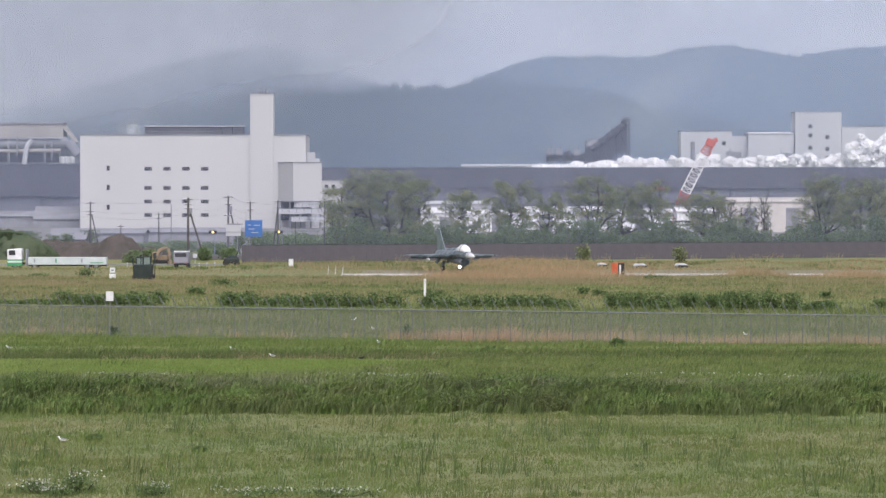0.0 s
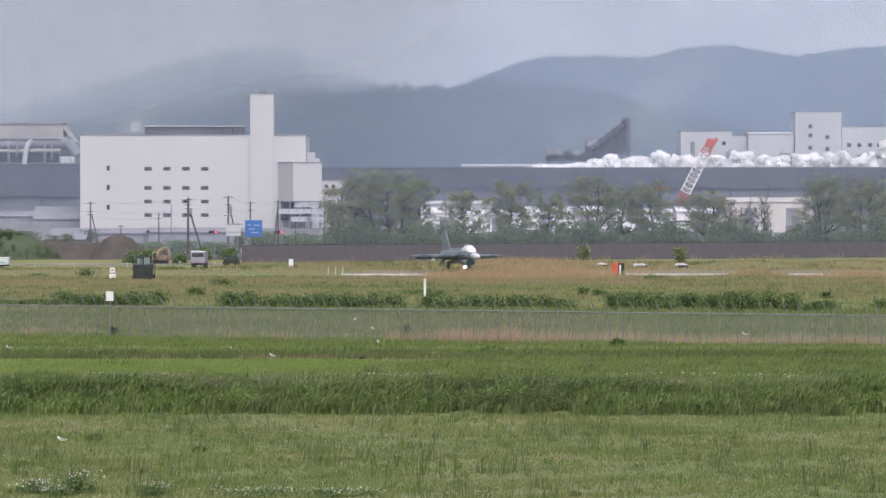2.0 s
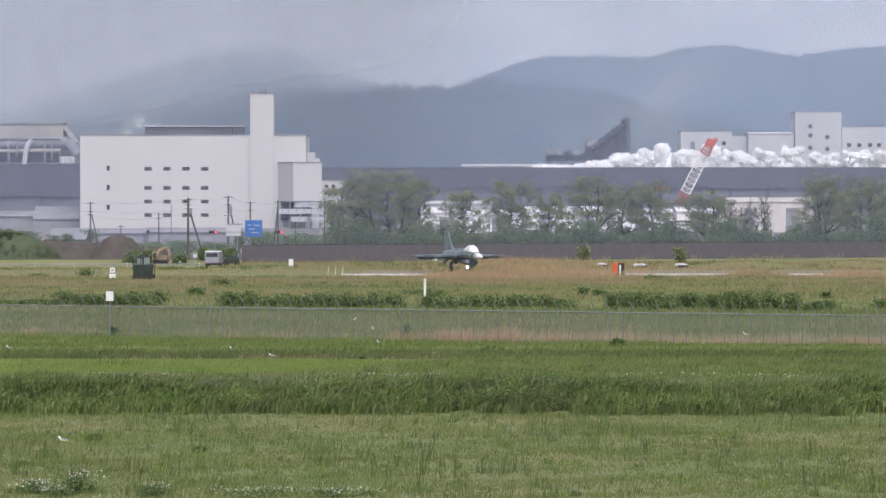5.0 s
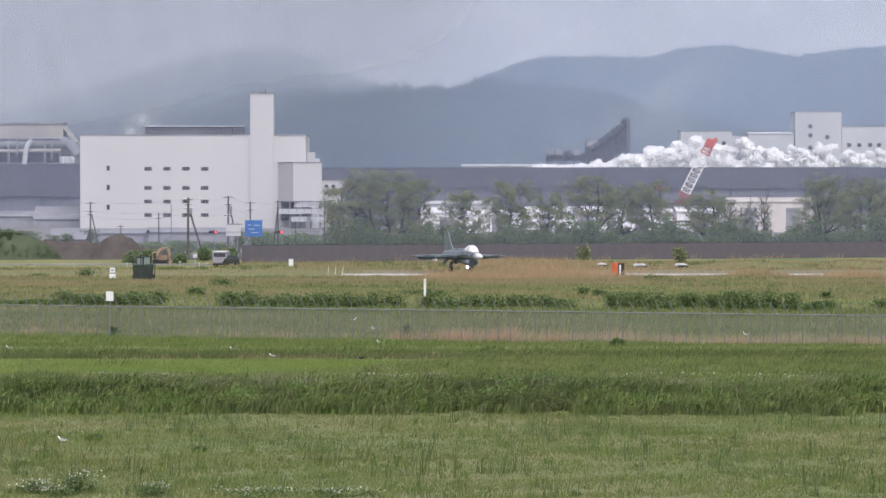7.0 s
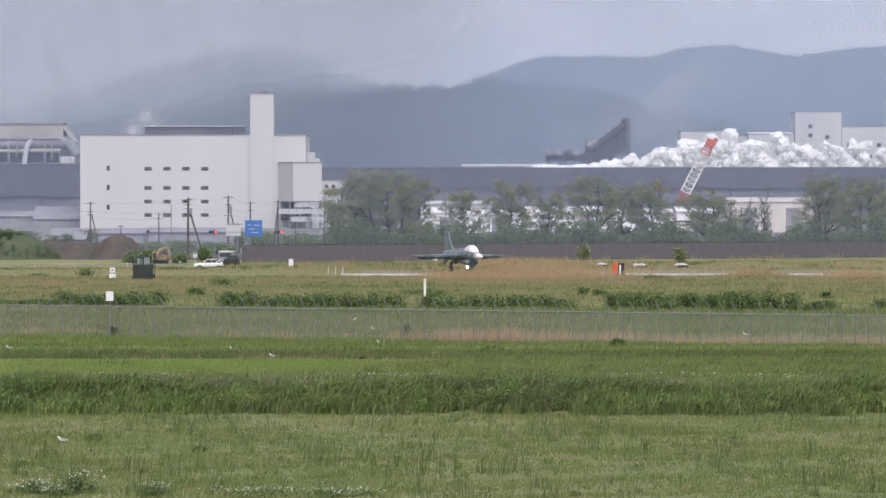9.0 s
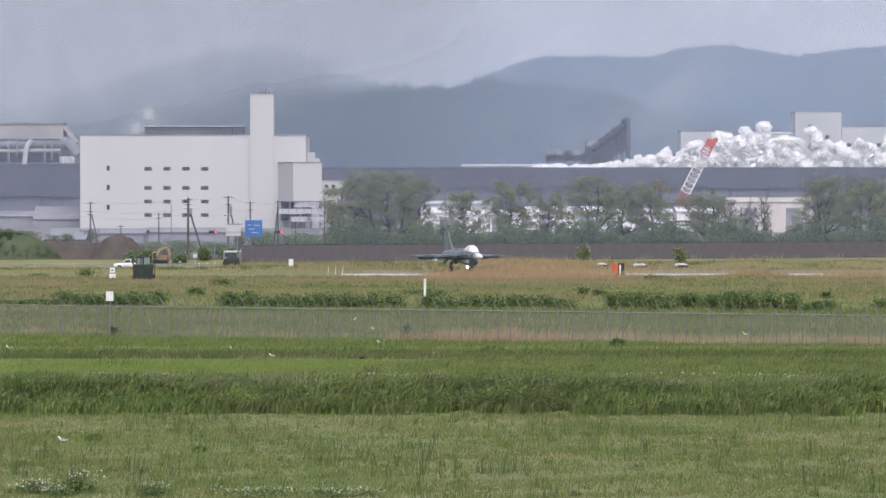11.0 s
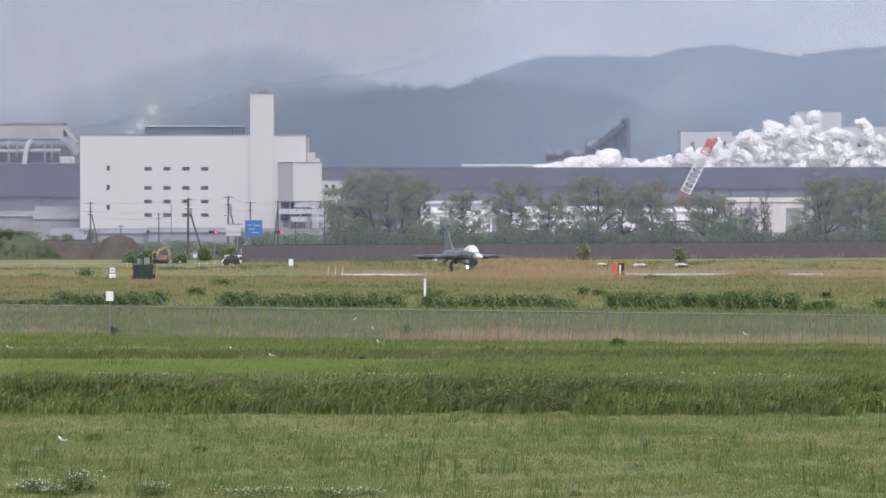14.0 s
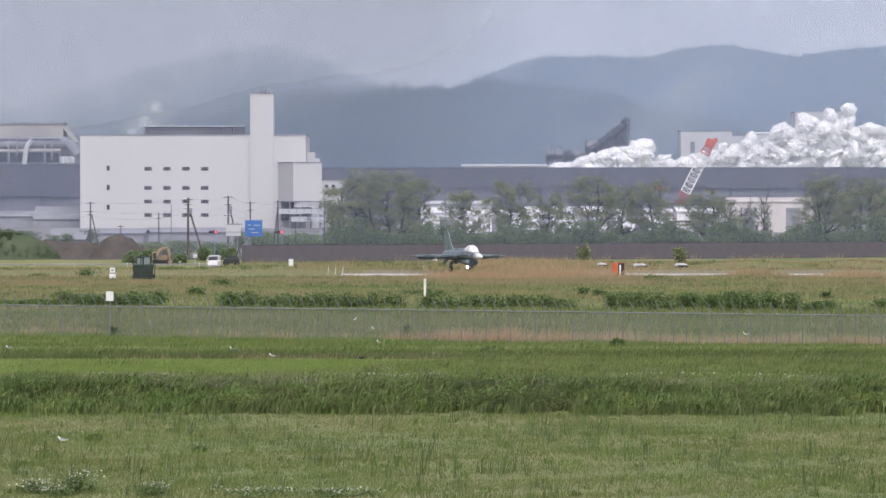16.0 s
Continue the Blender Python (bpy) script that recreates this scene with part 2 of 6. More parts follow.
def arrays(name, verts, faces, material, parent=None):
    """A mesh from arrays of vertices (n, 3) and of faces with equal corner counts."""
    verts, faces = np.asarray(verts, np.float32), np.asarray(faces, np.int32)
    me = bpy.data.meshes.new(name)
    me.vertices.add(len(verts))
    me.vertices.foreach_set("co", verts.ravel())
    k = faces.shape[1]
    me.loops.add(faces.size)
    me.loops.foreach_set("vertex_index", faces.ravel())
    me.polygons.add(len(faces))
    me.polygons.foreach_set("loop_start", np.arange(0, faces.size, k, dtype=np.int32))
    me.update(calc_edges=True)
    me.materials.append(M[material])
    ob = new(name, me)
    if parent:
        ob.parent = parent
    return ob


rs = np.random.RandomState(7)


def blades(name, x, y, z, height, width, material, lean=0.35, wind=0.15, label="", category="grass"):
    """Blades of grass: one narrow triangle each, leaning at random and with the wind (to +x)."""
    n = len(x)
    a = rs.uniform(0, math.pi, n)
    h = height * rs.uniform(0.55, 1.25, n)
    w = width * rs.uniform(0.6, 1.4, n)
    dx, dy = np.cos(a) * w / 2, np.sin(a) * w / 2
    lx, ly = rs.normal(wind, lean, n) * h, rs.normal(0, lean, n) * h
    v = np.empty((n, 3, 3))
    v[:, 0] = np.stack([x - dx, y - dy, z], 1)
    v[:, 1] = np.stack([x + dx, y + dy, z], 1)
    v[:, 2] = np.stack([x + lx, y + ly, z + h], 1)
    ob = arrays(name, v.reshape(-1, 3), np.arange(3 * n).reshape(-1, 3), material)
    return tagged(ob, label, category, kind="stuff")


def bumps(x, y, s, seed=0.0):
    """A cheap smooth noise over arrays, about -1 to 1."""
    k = 0
    for i, (a, b) in enumerate(((1.0, 0.3), (-0.6, 0.9), (0.35, -1.2), (1.7, 0.8), (-1.4, 1.9))):
        k = k + np.sin((a * x + b * y) / s * (1 + 0.37 * i) + seed + 1.7 * i)
    return k / 2.6


# ---- ground, sky and distance ----
def smooth(a, b, v):
    t = np.clip((v - a) / (b - a), 0, 1)
    return t * t * (3 - 2 * t)


def ground_z(x, y):
    """Height of the ground: the camera's bank, a flat airfield, a grassy dyke and small swells."""
    x, y = np.asarray(x, float), np.asarray(y, float)
    z = 8.1 * (1 - smooth(8, 95, np.abs(y)))
    crest = 1 + 0.3 * bumps(x, y * 0, 3.2)
    foot = 1.3 * bumps(x, y * 0, 2.6, 1.0)
    z = z + 0.62 * crest * smooth(184.5 + foot, 191 + foot, y) * (1 - smooth(194, 206, y))
    z = z + 0.05 * bumps(x, y, 6.0) * smooth(90, 120, y) * (1 - smooth(215, 230, y))
    z = z + 0.28 * np.exp(-((y - 250.5) / 1.6) ** 2) * smooth(-60, 10, -x + 20) + 0.2 * np.exp(-((y - 262) / 2.5) ** 2)
    for cx, cy, rx, ry, h in ((39.163, 548, 6.0, 8, 0.8), (53.777, 548, 6, 8, 0.9), (10.961, 562, 9, 9, 0.6), (34.77, 476, 4, 5, 0.35)):
        z = z + h * np.exp(-((x - cx) / rx) ** 2 - ((y - cy) / ry) ** 2)
    # the road lies in a shallow cutting behind the airfield's edge
    edge = np.where(y < 587, -27.701, -14.801)
    z = z - (0.8 * smooth(528, 580, y) + 0.3 * smooth(579, 583, y)) * (1 - smooth(603, 609, y)) * (1 - smooth(edge - 4, edge, x))
    return z


def build_ground():
    ys = np.concatenate([np.arange(-400, -100, 50), np.arange(-100, 100, 4), np.arange(100, 290, 0.7), np.arange(290, 570, 3), np.arange(570, 612, 0.75), np.arange(612, 640, 3), np.geomspace(640, 5200, 40)])
    us = np.linspace(-1, 1, 161)
    yy, uu = np.meshgrid(ys, us, indexing="ij")
    xx = uu * (45 + 0.45 * np.abs(yy))
    v = np.stack([xx, yy, ground_z(xx, yy)], -1).reshape(-1, 3)
    i = np.arange((len(ys) - 1) * len(us)).reshape(len(ys) - 1, -1)[:, :-1].ravel()
    w = len(us)
    ob = arrays("ground", v, np.stack([i, i + 1, i + w + 1, i + w], 1), "soil_grass")
    tagged(ob, "flat airfield meadow with rough green and straw-coloured grass", "ground", kind="structure")


build_ground()


def strip(name, x0, x1, y0, y1, z, material, label, category):
    """A thin paved strip let into the ground."""
    ob = part(name, box(((x0 + x1) / 2, (y0 + y1) / 2, z - 0.1), (x1 - x0, y1 - y0, 0.2)), material, None)
    return tagged(ob, label, category, kind="structure")


strip("taxiway_shoulder", -9.749, 130, 503, 524, 0.05, "old_asphalt", "weathered brownish asphalt apron of the taxiway", "taxiway")
strip("taxiway", -12.051, 130, 492, 503, 0.06, "concrete", "pale worn concrete taxiway between grass verges", "taxiway")
strip("mill_yard", -175, 175, 705, 1296, 0.03, "yard_grey", "grey gravelled mill yard behind the trees", "yard")
strip("road", -160, -17.868, 583, 602, -1.07, "asphalt", "grey asphalt road along the airfield edge", "road")


def sky_sheet():
    """The overcast sky far behind the hills."""
    m = bpy.data.materials.new("overcast_cloud")
    m.use_nodes = True
    n, l = m.node_tree.nodes, m.node_tree.links
    n.remove(n["Principled BSDF"])
    tc, mp, tex = n.new("ShaderNodeTexCoord"), n.new("ShaderNodeMapping"), n.new("ShaderNodeTexNoise")
    mp.inputs["Scale"].default_value = (1, 1, 2.2)
    tex.inputs["Scale"].default_value, tex.inputs["Detail"].default_value = 0.005, 4
    mix, em = n.new("ShaderNodeMixRGB"), n.new("ShaderNodeEmission")
    mix.inputs[1].default_value, mix.inputs[2].default_value = (0.6, 0.595, 0.605, 1), (0.74, 0.725, 0.715, 1)
    rng = n.new("ShaderNodeMapRange")
    rng.inputs[1].default_value, rng.inputs[2].default_value = 0.35, 0.65
    l.new(tc.outputs["Object"], mp.inputs[0])
    l.new(mp.outputs[0], tex.inputs["Vector"])
    l.new(tex.outputs[0], rng.inputs[0])
    l.new(rng.outputs[0], mix.inputs[0])
    l.new(mix.outputs[0], em.inputs["Color"])
    l.new(em.outputs[0], n["Material Output"].inputs["Surface"])
    M["sky"] = m
    ob = part("backdrop", slab([(-1500, 4950, -60), (1500, 4950, -60), (1500, 4950, 700), (-1500, 4950, 700)], 2.0), "sky", None)
    tagged(ob, "low grey overcast sky", "sky", kind="structure")


sky_sheet()
M["forest"] = mat("wooded_hillside", (0.008, 0.018, 0.022), (0.1, 0.125, 0.11), scale=0.06, fine=0.25, bump=1.0, grain=0.7)
M["conifer"] = leafy("dark_conifers", (0.004, 0.014, 0.018), (0.14, 0.17, 0.14), scale=0.06, isle=0.9)


def hill(name, ridge, far, deep, label, crown):
    """A wooded ridge: its outline runs through a few (x, height) marks; the slope falls towards the airfield."""
    rx, rz = np.array(ridge, float).T
    xs = np.linspace(rx[0], rx[-1], 520)
    base = np.interp(xs, rx, rz)
    kernel = np.hanning(25)
    pad = np.pad(base, 12, mode="edge")
    base = np.convolve(pad, kernel / kernel.sum(), "valid")
    ts = np.linspace(0, 1, 60)
    tt, xx = np.meshgrid(ts, xs, indexing="ij")
    rise = np.sin(tt * math.pi / 2 * 0.98) ** 1.1
    yy = far - deep + deep * tt + 30 * bumps(xx, tt * 200, 60)
    zz = base[None, :] * rise * (1 + 0.10 * bumps(xx, tt * 160, 45, 2.0) * (1 - tt) ** 0.6)
    zz = zz + 4.0 * (rs.uniform(0, 1, zz.shape) ** 3) * (tt > 0.05) + 2.0 * bumps(xx, yy, 6)
    w = len(xs)
    v = np.stack([xx, yy, zz], -1).reshape(-1, 3)
    i = np.arange((len(ts) - 1) * w).reshape(len(ts) - 1, -1)[:, :-1].ravel()
    ob = arrays(name, v, np.stack([i, i + 1, i + w + 1, i + w], 1), "forest")
    tagged(ob, label, "hill", kind="structure")
    # woods on the slope: slim three-sided crowns, taller stands breaking the skyline
    n = 15000
    a, b = rs.randint(0, len(ts), n), rs.randint(0, w, n)
    a[: n // 6] = len(ts) - 1 - rs.randint(0, 3, n // 6)
    p = np.stack([xx[a, b] + rs.uniform(-1, 1, n), yy[a, b], zz[a, b] - 0.5], 1)
    stand = np.clip(0.75 + 0.45 * bumps(p[:, 0], p[:, 2] * 2, 14) + 0.35 * bumps(p[:, 0], p[:, 2], 4.5, 2.0), 0.25, 2)
    h, r = crown * stand * (0.4 + 1.8 * rs.uniform(0, 1, n) ** 2), crown * rs.uniform(0.22, 0.45, n)
    q = np.repeat(p[:, None, :], 4, 1)
    for k in range(3):
        q[:, k, 0] += r * math.cos(2.1 * k + 0.5)
        q[:, k, 1] += r * math.sin(2.1 * k + 0.5)
    q[:, 3, 2] += h
    i = np.arange(n)[:, None] * 4
    tri = np.concatenate([i + np.array([[0, 1, 3]]), i + np.array([[1, 2, 3]]), i + np.array([[2, 0, 3]])])
    tagged(arrays("far_wood", q.reshape(-1, 3), tri, "conifer"), "dark conifer wood on the hillside", "wood", kind="stuff")


hill("backdrop", [(-179.863, 10), (-148.492, 75.161), (-117.12, 93.737), (-75.292, 98.138), (-23.006, 100.583), (8.366, 102.049), (31.894, 108.404), (55.423, 108.893), (86.794, 103.516), (133.852, 98.138), (175.68, 86.405), (243.652, 70.272), (348.224, 47.295), (478.938, 30)], 3900, 500, "nearer wooded ridge in blue haze", 4.2)
hill("backdrop", [(-538.437, 70.331), (-417.375, 91.661), (-365.491, 107.802), (-307.843, 125.097), (-261.724, 140.662), (-209.84, 151.039), (-175.251, 155.074), (-129.133, 143.544), (-83.014, 119.332), (9.224, 90.508), (124.521, 40)], 4300, 700, "misty wooded mountain rising into the cloud", 2.8)
hill("backdrop", [(-52.366, 60), (34.911, 128.248), (72.315, 146.95), (109.72, 152.56), (172.061, 154.431), (203.231, 149.443), (240.635, 155.677), (271.806, 161.912), (309.21, 165.652), (346.615, 162.535), (371.551, 155.054), (402.722, 157.548), (440.126, 163.158), (488.752, 168.146), (602.212, 178.12)], 4650, 900, "far wooded mountain ridge under low cloud", 3.6)


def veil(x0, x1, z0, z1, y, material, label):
    """A flat see-through sheet, hung up to stand for haze or low cloud."""
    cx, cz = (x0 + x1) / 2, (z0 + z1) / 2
    ob = arrays("veil_sheet", [(x0 - cx, 0, z0 - cz), (x1 - cx, 0, z0 - cz), (x1 - cx, 0, z1 - cz), (x0 - cx, 0, z1 - cz)], [(0, 1, 2, 3)], material)
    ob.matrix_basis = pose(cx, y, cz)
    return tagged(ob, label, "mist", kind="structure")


# distance haze is put in as flat see-through sheets tinted blue
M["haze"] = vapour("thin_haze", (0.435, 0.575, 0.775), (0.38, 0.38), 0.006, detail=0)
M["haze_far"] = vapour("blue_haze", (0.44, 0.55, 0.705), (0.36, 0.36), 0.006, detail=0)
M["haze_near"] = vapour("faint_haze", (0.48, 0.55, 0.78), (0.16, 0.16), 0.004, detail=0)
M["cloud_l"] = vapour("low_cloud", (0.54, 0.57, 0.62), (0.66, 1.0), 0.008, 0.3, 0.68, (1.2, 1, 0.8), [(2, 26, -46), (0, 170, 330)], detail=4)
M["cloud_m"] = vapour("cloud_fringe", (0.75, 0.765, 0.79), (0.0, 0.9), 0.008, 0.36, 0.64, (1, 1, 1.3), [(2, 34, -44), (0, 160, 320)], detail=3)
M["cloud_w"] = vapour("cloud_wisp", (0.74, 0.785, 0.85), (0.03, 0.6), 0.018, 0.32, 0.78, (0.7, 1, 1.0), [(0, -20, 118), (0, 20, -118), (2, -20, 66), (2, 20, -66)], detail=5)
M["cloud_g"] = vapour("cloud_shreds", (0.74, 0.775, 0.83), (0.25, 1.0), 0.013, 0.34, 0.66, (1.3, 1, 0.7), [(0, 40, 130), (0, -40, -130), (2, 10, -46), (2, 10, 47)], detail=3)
veil(-520, 520, -5, 330, 3380, "haze", "flat sheet tinted blue as haze before the mountains")
veil(-620, 620, -5, 380, 3960, "haze_far", "flat sheet tinted blue as haze between the mountain ridges")
veil(-300, 300, -2, 160, 1290, "haze_near", "flat sheet tinted as faint haze over the mill yard")
veil(-160, 160, -2, 80, 640, "haze_near", "flat sheet tinted as faint haze before the trees")
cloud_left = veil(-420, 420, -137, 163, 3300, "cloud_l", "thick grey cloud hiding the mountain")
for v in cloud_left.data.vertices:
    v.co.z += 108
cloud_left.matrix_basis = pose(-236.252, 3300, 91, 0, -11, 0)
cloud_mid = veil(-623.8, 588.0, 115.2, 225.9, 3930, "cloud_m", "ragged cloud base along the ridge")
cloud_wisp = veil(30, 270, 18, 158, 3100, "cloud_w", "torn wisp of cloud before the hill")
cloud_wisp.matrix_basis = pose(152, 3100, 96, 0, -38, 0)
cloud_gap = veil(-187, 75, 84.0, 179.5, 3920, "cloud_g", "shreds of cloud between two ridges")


# ---- the white mill building ----
def window(parent, x, y, z, w, h):
    """A dark pane set back in a thin pale frame."""
    bm = bmesh.new()
    for dx, dz, sx, sz in ((0, h / 2 + 0.05, w + 0.2, 0.1), (0, -h / 2 - 0.05, w + 0.2, 0.1), (-w / 2 - 0.05, 0, 0.1, h), (w / 2 + 0.05, 0, 0.1, h)):
        box((dx, 0, dz), (sx, 0.16, sz), bm=bm)
    fr = part("window", bm, "cladding_dim", parent, m=pose(x, y - 0.06, z))
    part("pane", box((0, 0.04, 0), (w, 0.05, h)), "pane", fr)


def block(parent, name, x0, x1, y0, y1, z0, z1, material, cap=0.35, holes=(), label=""):
    """A clad building volume with a parapet cap; openings are cut through its front skin."""
    bm = bmesh.new()
    d = 0.3
    xs = sorted({x0, x1, *[v for hx, hz, w, h in holes for v in (hx - w / 2, hx + w / 2)]})
    zs = sorted({z0, z1, *[v for hx, hz, w, h in holes for v in (hz - h / 2, hz + h / 2)]})
    for i in range(len(xs) - 1):
        for j in range(len(zs) - 1):
            mx, mz = (xs[i] + xs[i + 1]) / 2, (zs[j] + zs[j + 1]) / 2
            if any(abs(mx - hx) < w / 2 and abs(mz - hz) < h / 2 for hx, hz, w, h in holes):
                continue
            box((mx, y0 + d / 2, mz), (xs[i + 1] - xs[i], d, zs[j + 1] - zs[j]), bm=bm)
    box(((x0 + x1) / 2, (y0 + y1) / 2 + d / 2, (z0 + z1) / 2), (x1 - x0, y1 - y0 - d, z1 - z0), bm=bm)
    w = part(name, bm, material, parent, label)
    if cap:
        part("parapet", box(((x0 + x1) / 2, (y0 + y1) / 2, z1 + cap / 2), (x1 - x0 + 0.3, y1 - y0 + 0.3, cap)), "plant_grey", parent)
    return w


def mill():
    D = 1130
    b = thing("mill_building", pose(0, 0, 0), "large windowless-looking white clad mill building with a square tower", "building")
    holes = [(x, z, 2.121, 0.985) for x in (-79.08, -74.005, -68.93, -63.855) for z in (16.011, 10.86, 7.225, 3.589)]
    holes += [(-89.761, z, 0.833, 1.363) for z in (16.163, 11.012, 5.71)]
    block(b, "wall", -97.26, -36.813, D, D + 34, 0, 24.949, "cladding", 0.3, holes)
    for hx, hz, w, h in holes:
        window(b, hx, D + 0.16, hz, w, h)
    bm = bmesh.new()
    for i in range(34):
        x = -97.26 + (i + 1) * 1.72
        if x < -51.963:
            box((x, D - 0.02, 12.475), (0.07, 0.05, 24.949), bm=bm)
    part("cladding_joint", bm, "cladding", b)
    t = block(b, "tower", -51.66, -45.448, D - 0.7, D + 8, 0, 36.009, "cladding", 0.25)
    for px in (-48.933, -47.266):
        part("flue", rod((px, D, 36.009), (px, D, 37.221), 0.5, n=10), "plant_grey", b)
    # rooftop louvre house in three lengths
    for x0, x1 in ((-80.141, -59.537), (-59.083, -56.659), (-56.205, -53.629)):
        z0, z1 = 25.252, 27.373
        lv = part("roof_louvre", box(((x0 + x1) / 2, D + 6, (z0 + z1) / 2), (x1 - x0, 4, z1 - z0)), "dark_wall", b)
        part("louvre_cap", box(((x0 + x1) / 2, D + 5.8, z1 + 0.1), (x1 - x0 + 0.4, 4.8, 0.25)), "cladding_dim", lv)
        for k in range(4):
            part("slat", box(((x0 + x1) / 2, D + 3.95, z0 + 0.35 + k * 0.42), (x1 - x0 - 0.2, 0.12, 0.12)), "plant_grey", lv)
    # annex on legs, turned to show two faces
    zt, zb = 17.472, 7.393
    plan = [(-44.1, D - 0.3), (-39.85, D - 8.2), (-32.45, D - 4.0), (-32.45, D - 0.3)]
    for name, z0, z1, grow, material in (("annex", zb, zt, 1.0, "cladding"), ("annex_roof", zt, zt + 0.3, 1.02, "plant_grey"), ("annex_floor", zb - 0.3, zb, 1.0, "plant_grey")):
        body = bmesh.new()
        base = [body.verts.new((-38.3 + (px - -38.3) * grow, D + (py - D) * grow, z0)) for px, py in plan]
        for g in bmesh.ops.extrude_face_region(body, geom=[body.faces.new(base)])["geom"]:
            if isinstance(g, bmesh.types.BMVert):
                g.co.z = z1
        part(name, body, material, b)
    for px in (-43.395, -40.842, -37.989, -35.286, -32.734):
        part("column", rod((px, D - 6, 0), (px, D - 6, zb), 0.22, n=6), "plant_grey", b)
    for z, x0, x1 in ((4.094, -43.845, -32.133), (1.992, -40.391, -31.833), (5.896, -39.641, -34.235)):
        fl = part("deck", box(((x0 + x1) / 2, D - 5, z), (x1 - x0, 4.5, 0.35)), "cladding_dim", b)
        part("balcony_panel", box(((x0 + x1) / 2, D - 7.2, z + 0.65), (x1 - x0, 0.12, 1.0)), "cladding_dim", fl)
        for q in range(6):
            part("railing_post", box((x0 + (x1 - x0) * (q + 0.5) / 6, D - 7.3, z + 0.9), (0.12, 0.1, 1.5)), "plant_grey", fl)
        part("handrail", box(((x0 + x1) / 2, D - 7.2, z + 1.25), (x1 - x0, 0.1, 0.1)), "steel", fl)
    part("stair_house", box((-36.074, D + 15, 10.273), (2.763, 8, 20.545)), "cladding_dim", b)
    part("stair_house", box((-34.999, D + 16, 9.428), (3.07, 8, 18.857)), "cladding_dim", b)
    # solid dark block put in for the shaded gaps between the decks
    part("recess_shade_block", box((-39.34, D - 1.2, 4.995), (8, 2, 5.5)), "dark_wall", b)
    bm = bmesh.new()
    for k in range(9):
        box((-33.574 - 0.3 * k, D - 8, -0.392 + 0.55 * k), (0.6, 1.4, 0.12), bm=bm)
    part("stair", bm, "steel", b)


mill()


def small_house():
    b = thing("annex_building", pose(0, 0, 0), "small white building with square windows beside the trees", "building")
    block(b, "wall", -34.645, -27.21, 1180, 1192, 0, 12.964, "cladding", 0.3)
    for x in (-32.589, -30.69):
        for z in (9.642, 11.382):
            window(b, x, 1179.95, z, 0.9, 0.9)


small_house()


# ---- the long dark screen round the mill yard ----
def screen(x0, y0, x1, y1, zt, zb, label):
    """Tall dark sheeting on posts; the lower third is paler and stands a little behind."""
    s = thing("wind_screen", pose(x0, y0, 0, 0, 0, math.degrees(math.atan2(y1 - y0, x1 - x0))), label, "screen wall")
    ln = math.hypot(x1 - x0, y1 - y0)
    n = max(2, int(ln / 12))
    for i in range(n):
        a = ln * i / n
        part("panel", box((a + ln / n / 2, 0, (zt + zb) / 2), (ln / n - 0.12, 0.3, zt - zb)), "dark_wall", s)
        part("post", box((a, 0.4, zt / 2), (0.4, 0.4, zt - 0.2)), "rust", s)
    part("lower_band", box((ln / 2, 1.2, zb / 2), (ln, 0.3, zb + 0.4)), "screen_low", s, "paler grey lower sheeting")
    part("cap_rail", box((ln / 2, -0.1, zt + 0.15), (ln, 0.6, 0.25)), "rust", s)


screen(-41.142, 1370, 164.558, 1340, 17.43, 11.072, "long dark grey wind screen wall round the yard")
screen(-150.583, 1300, -110.497, 1300, 17.991, 8.406, "dark grey wind screen wall beside the white mill")


def shed(x0, x1, y, z1, material="sheet", roof=1.2, deep=14, label="long white metal-roofed shed in the yard"):
    """A low shed: walls with doorways and a shallow pitched roof."""
    s = thing("shed", pose((x0 + x1) / 2, y, 0), label, "shed", "yard sheds")
    w = x1 - x0
    part("wall", box((0, deep / 2, (z1 - roof) / 2), (w, deep, z1 - roof)), material, s)
    bm = bmesh.new()
    for sgn in (-1, 1):
        slab([(-w / 2 - 0.3, deep / 2, z1), (w / 2 + 0.3, deep / 2, z1), (w / 2 + 0.3, deep / 2 + sgn * (deep / 2 + 0.4), z1 - roof), (-w / 2 - 0.3, deep / 2 + sgn * (deep / 2 + 0.4), z1 - roof)], 0.12, bm=bm)
    part("roof", bm, material, s)
    k = max(1, int(w / 9))
    for i in range(k):
        part("doorway", box((-w / 2 + (i + 0.5) * w / k, -0.02, (z1 - roof) * 0.4), (3.2, 0.14, (z1 - roof) * 0.8)), "plant_grey", s)


for a, c, y, z in ((-5.229, 6.837, 1000, 6.046), (6.906, 19.769, 1012, 5.458), (19.574, 39.013, 1000, 6.314), (40.08, 54.975, 1010, 5.738)):
    shed(a, c, y, z)
shed(69.194, 89.706, 1020, 8.433, "cream", 1.0, 16, "wide stained cream warehouse with a flat metal roof")
shed(56.887, 68.921, 1024, 6.245, "sheet")
shed(-6.013, 13.259, 1150, 7.333, "cladding_dim", 0.8, 10, "pale grey shed with a flat roof")
shed(-71.216, -56.737, 800, 2.721, "plant_grey", 0.8, 12, "low grey-blue metal shed before the mill")
shed(-58.531, -38.279, 830, 2.678, "plant_grey", 0.8, 12, "low grey-blue metal shed before the mill")
shed(-111.624, -98.981, 1150, 5.791, "plant_grey", 3.5, 16, "grey shed with a pitched roof beside the mill")
shed(-133.519, -114.219, 1180, 4.421, "plant_grey", 1.5, 16, "grey shed with a pitched roof beside the mill")
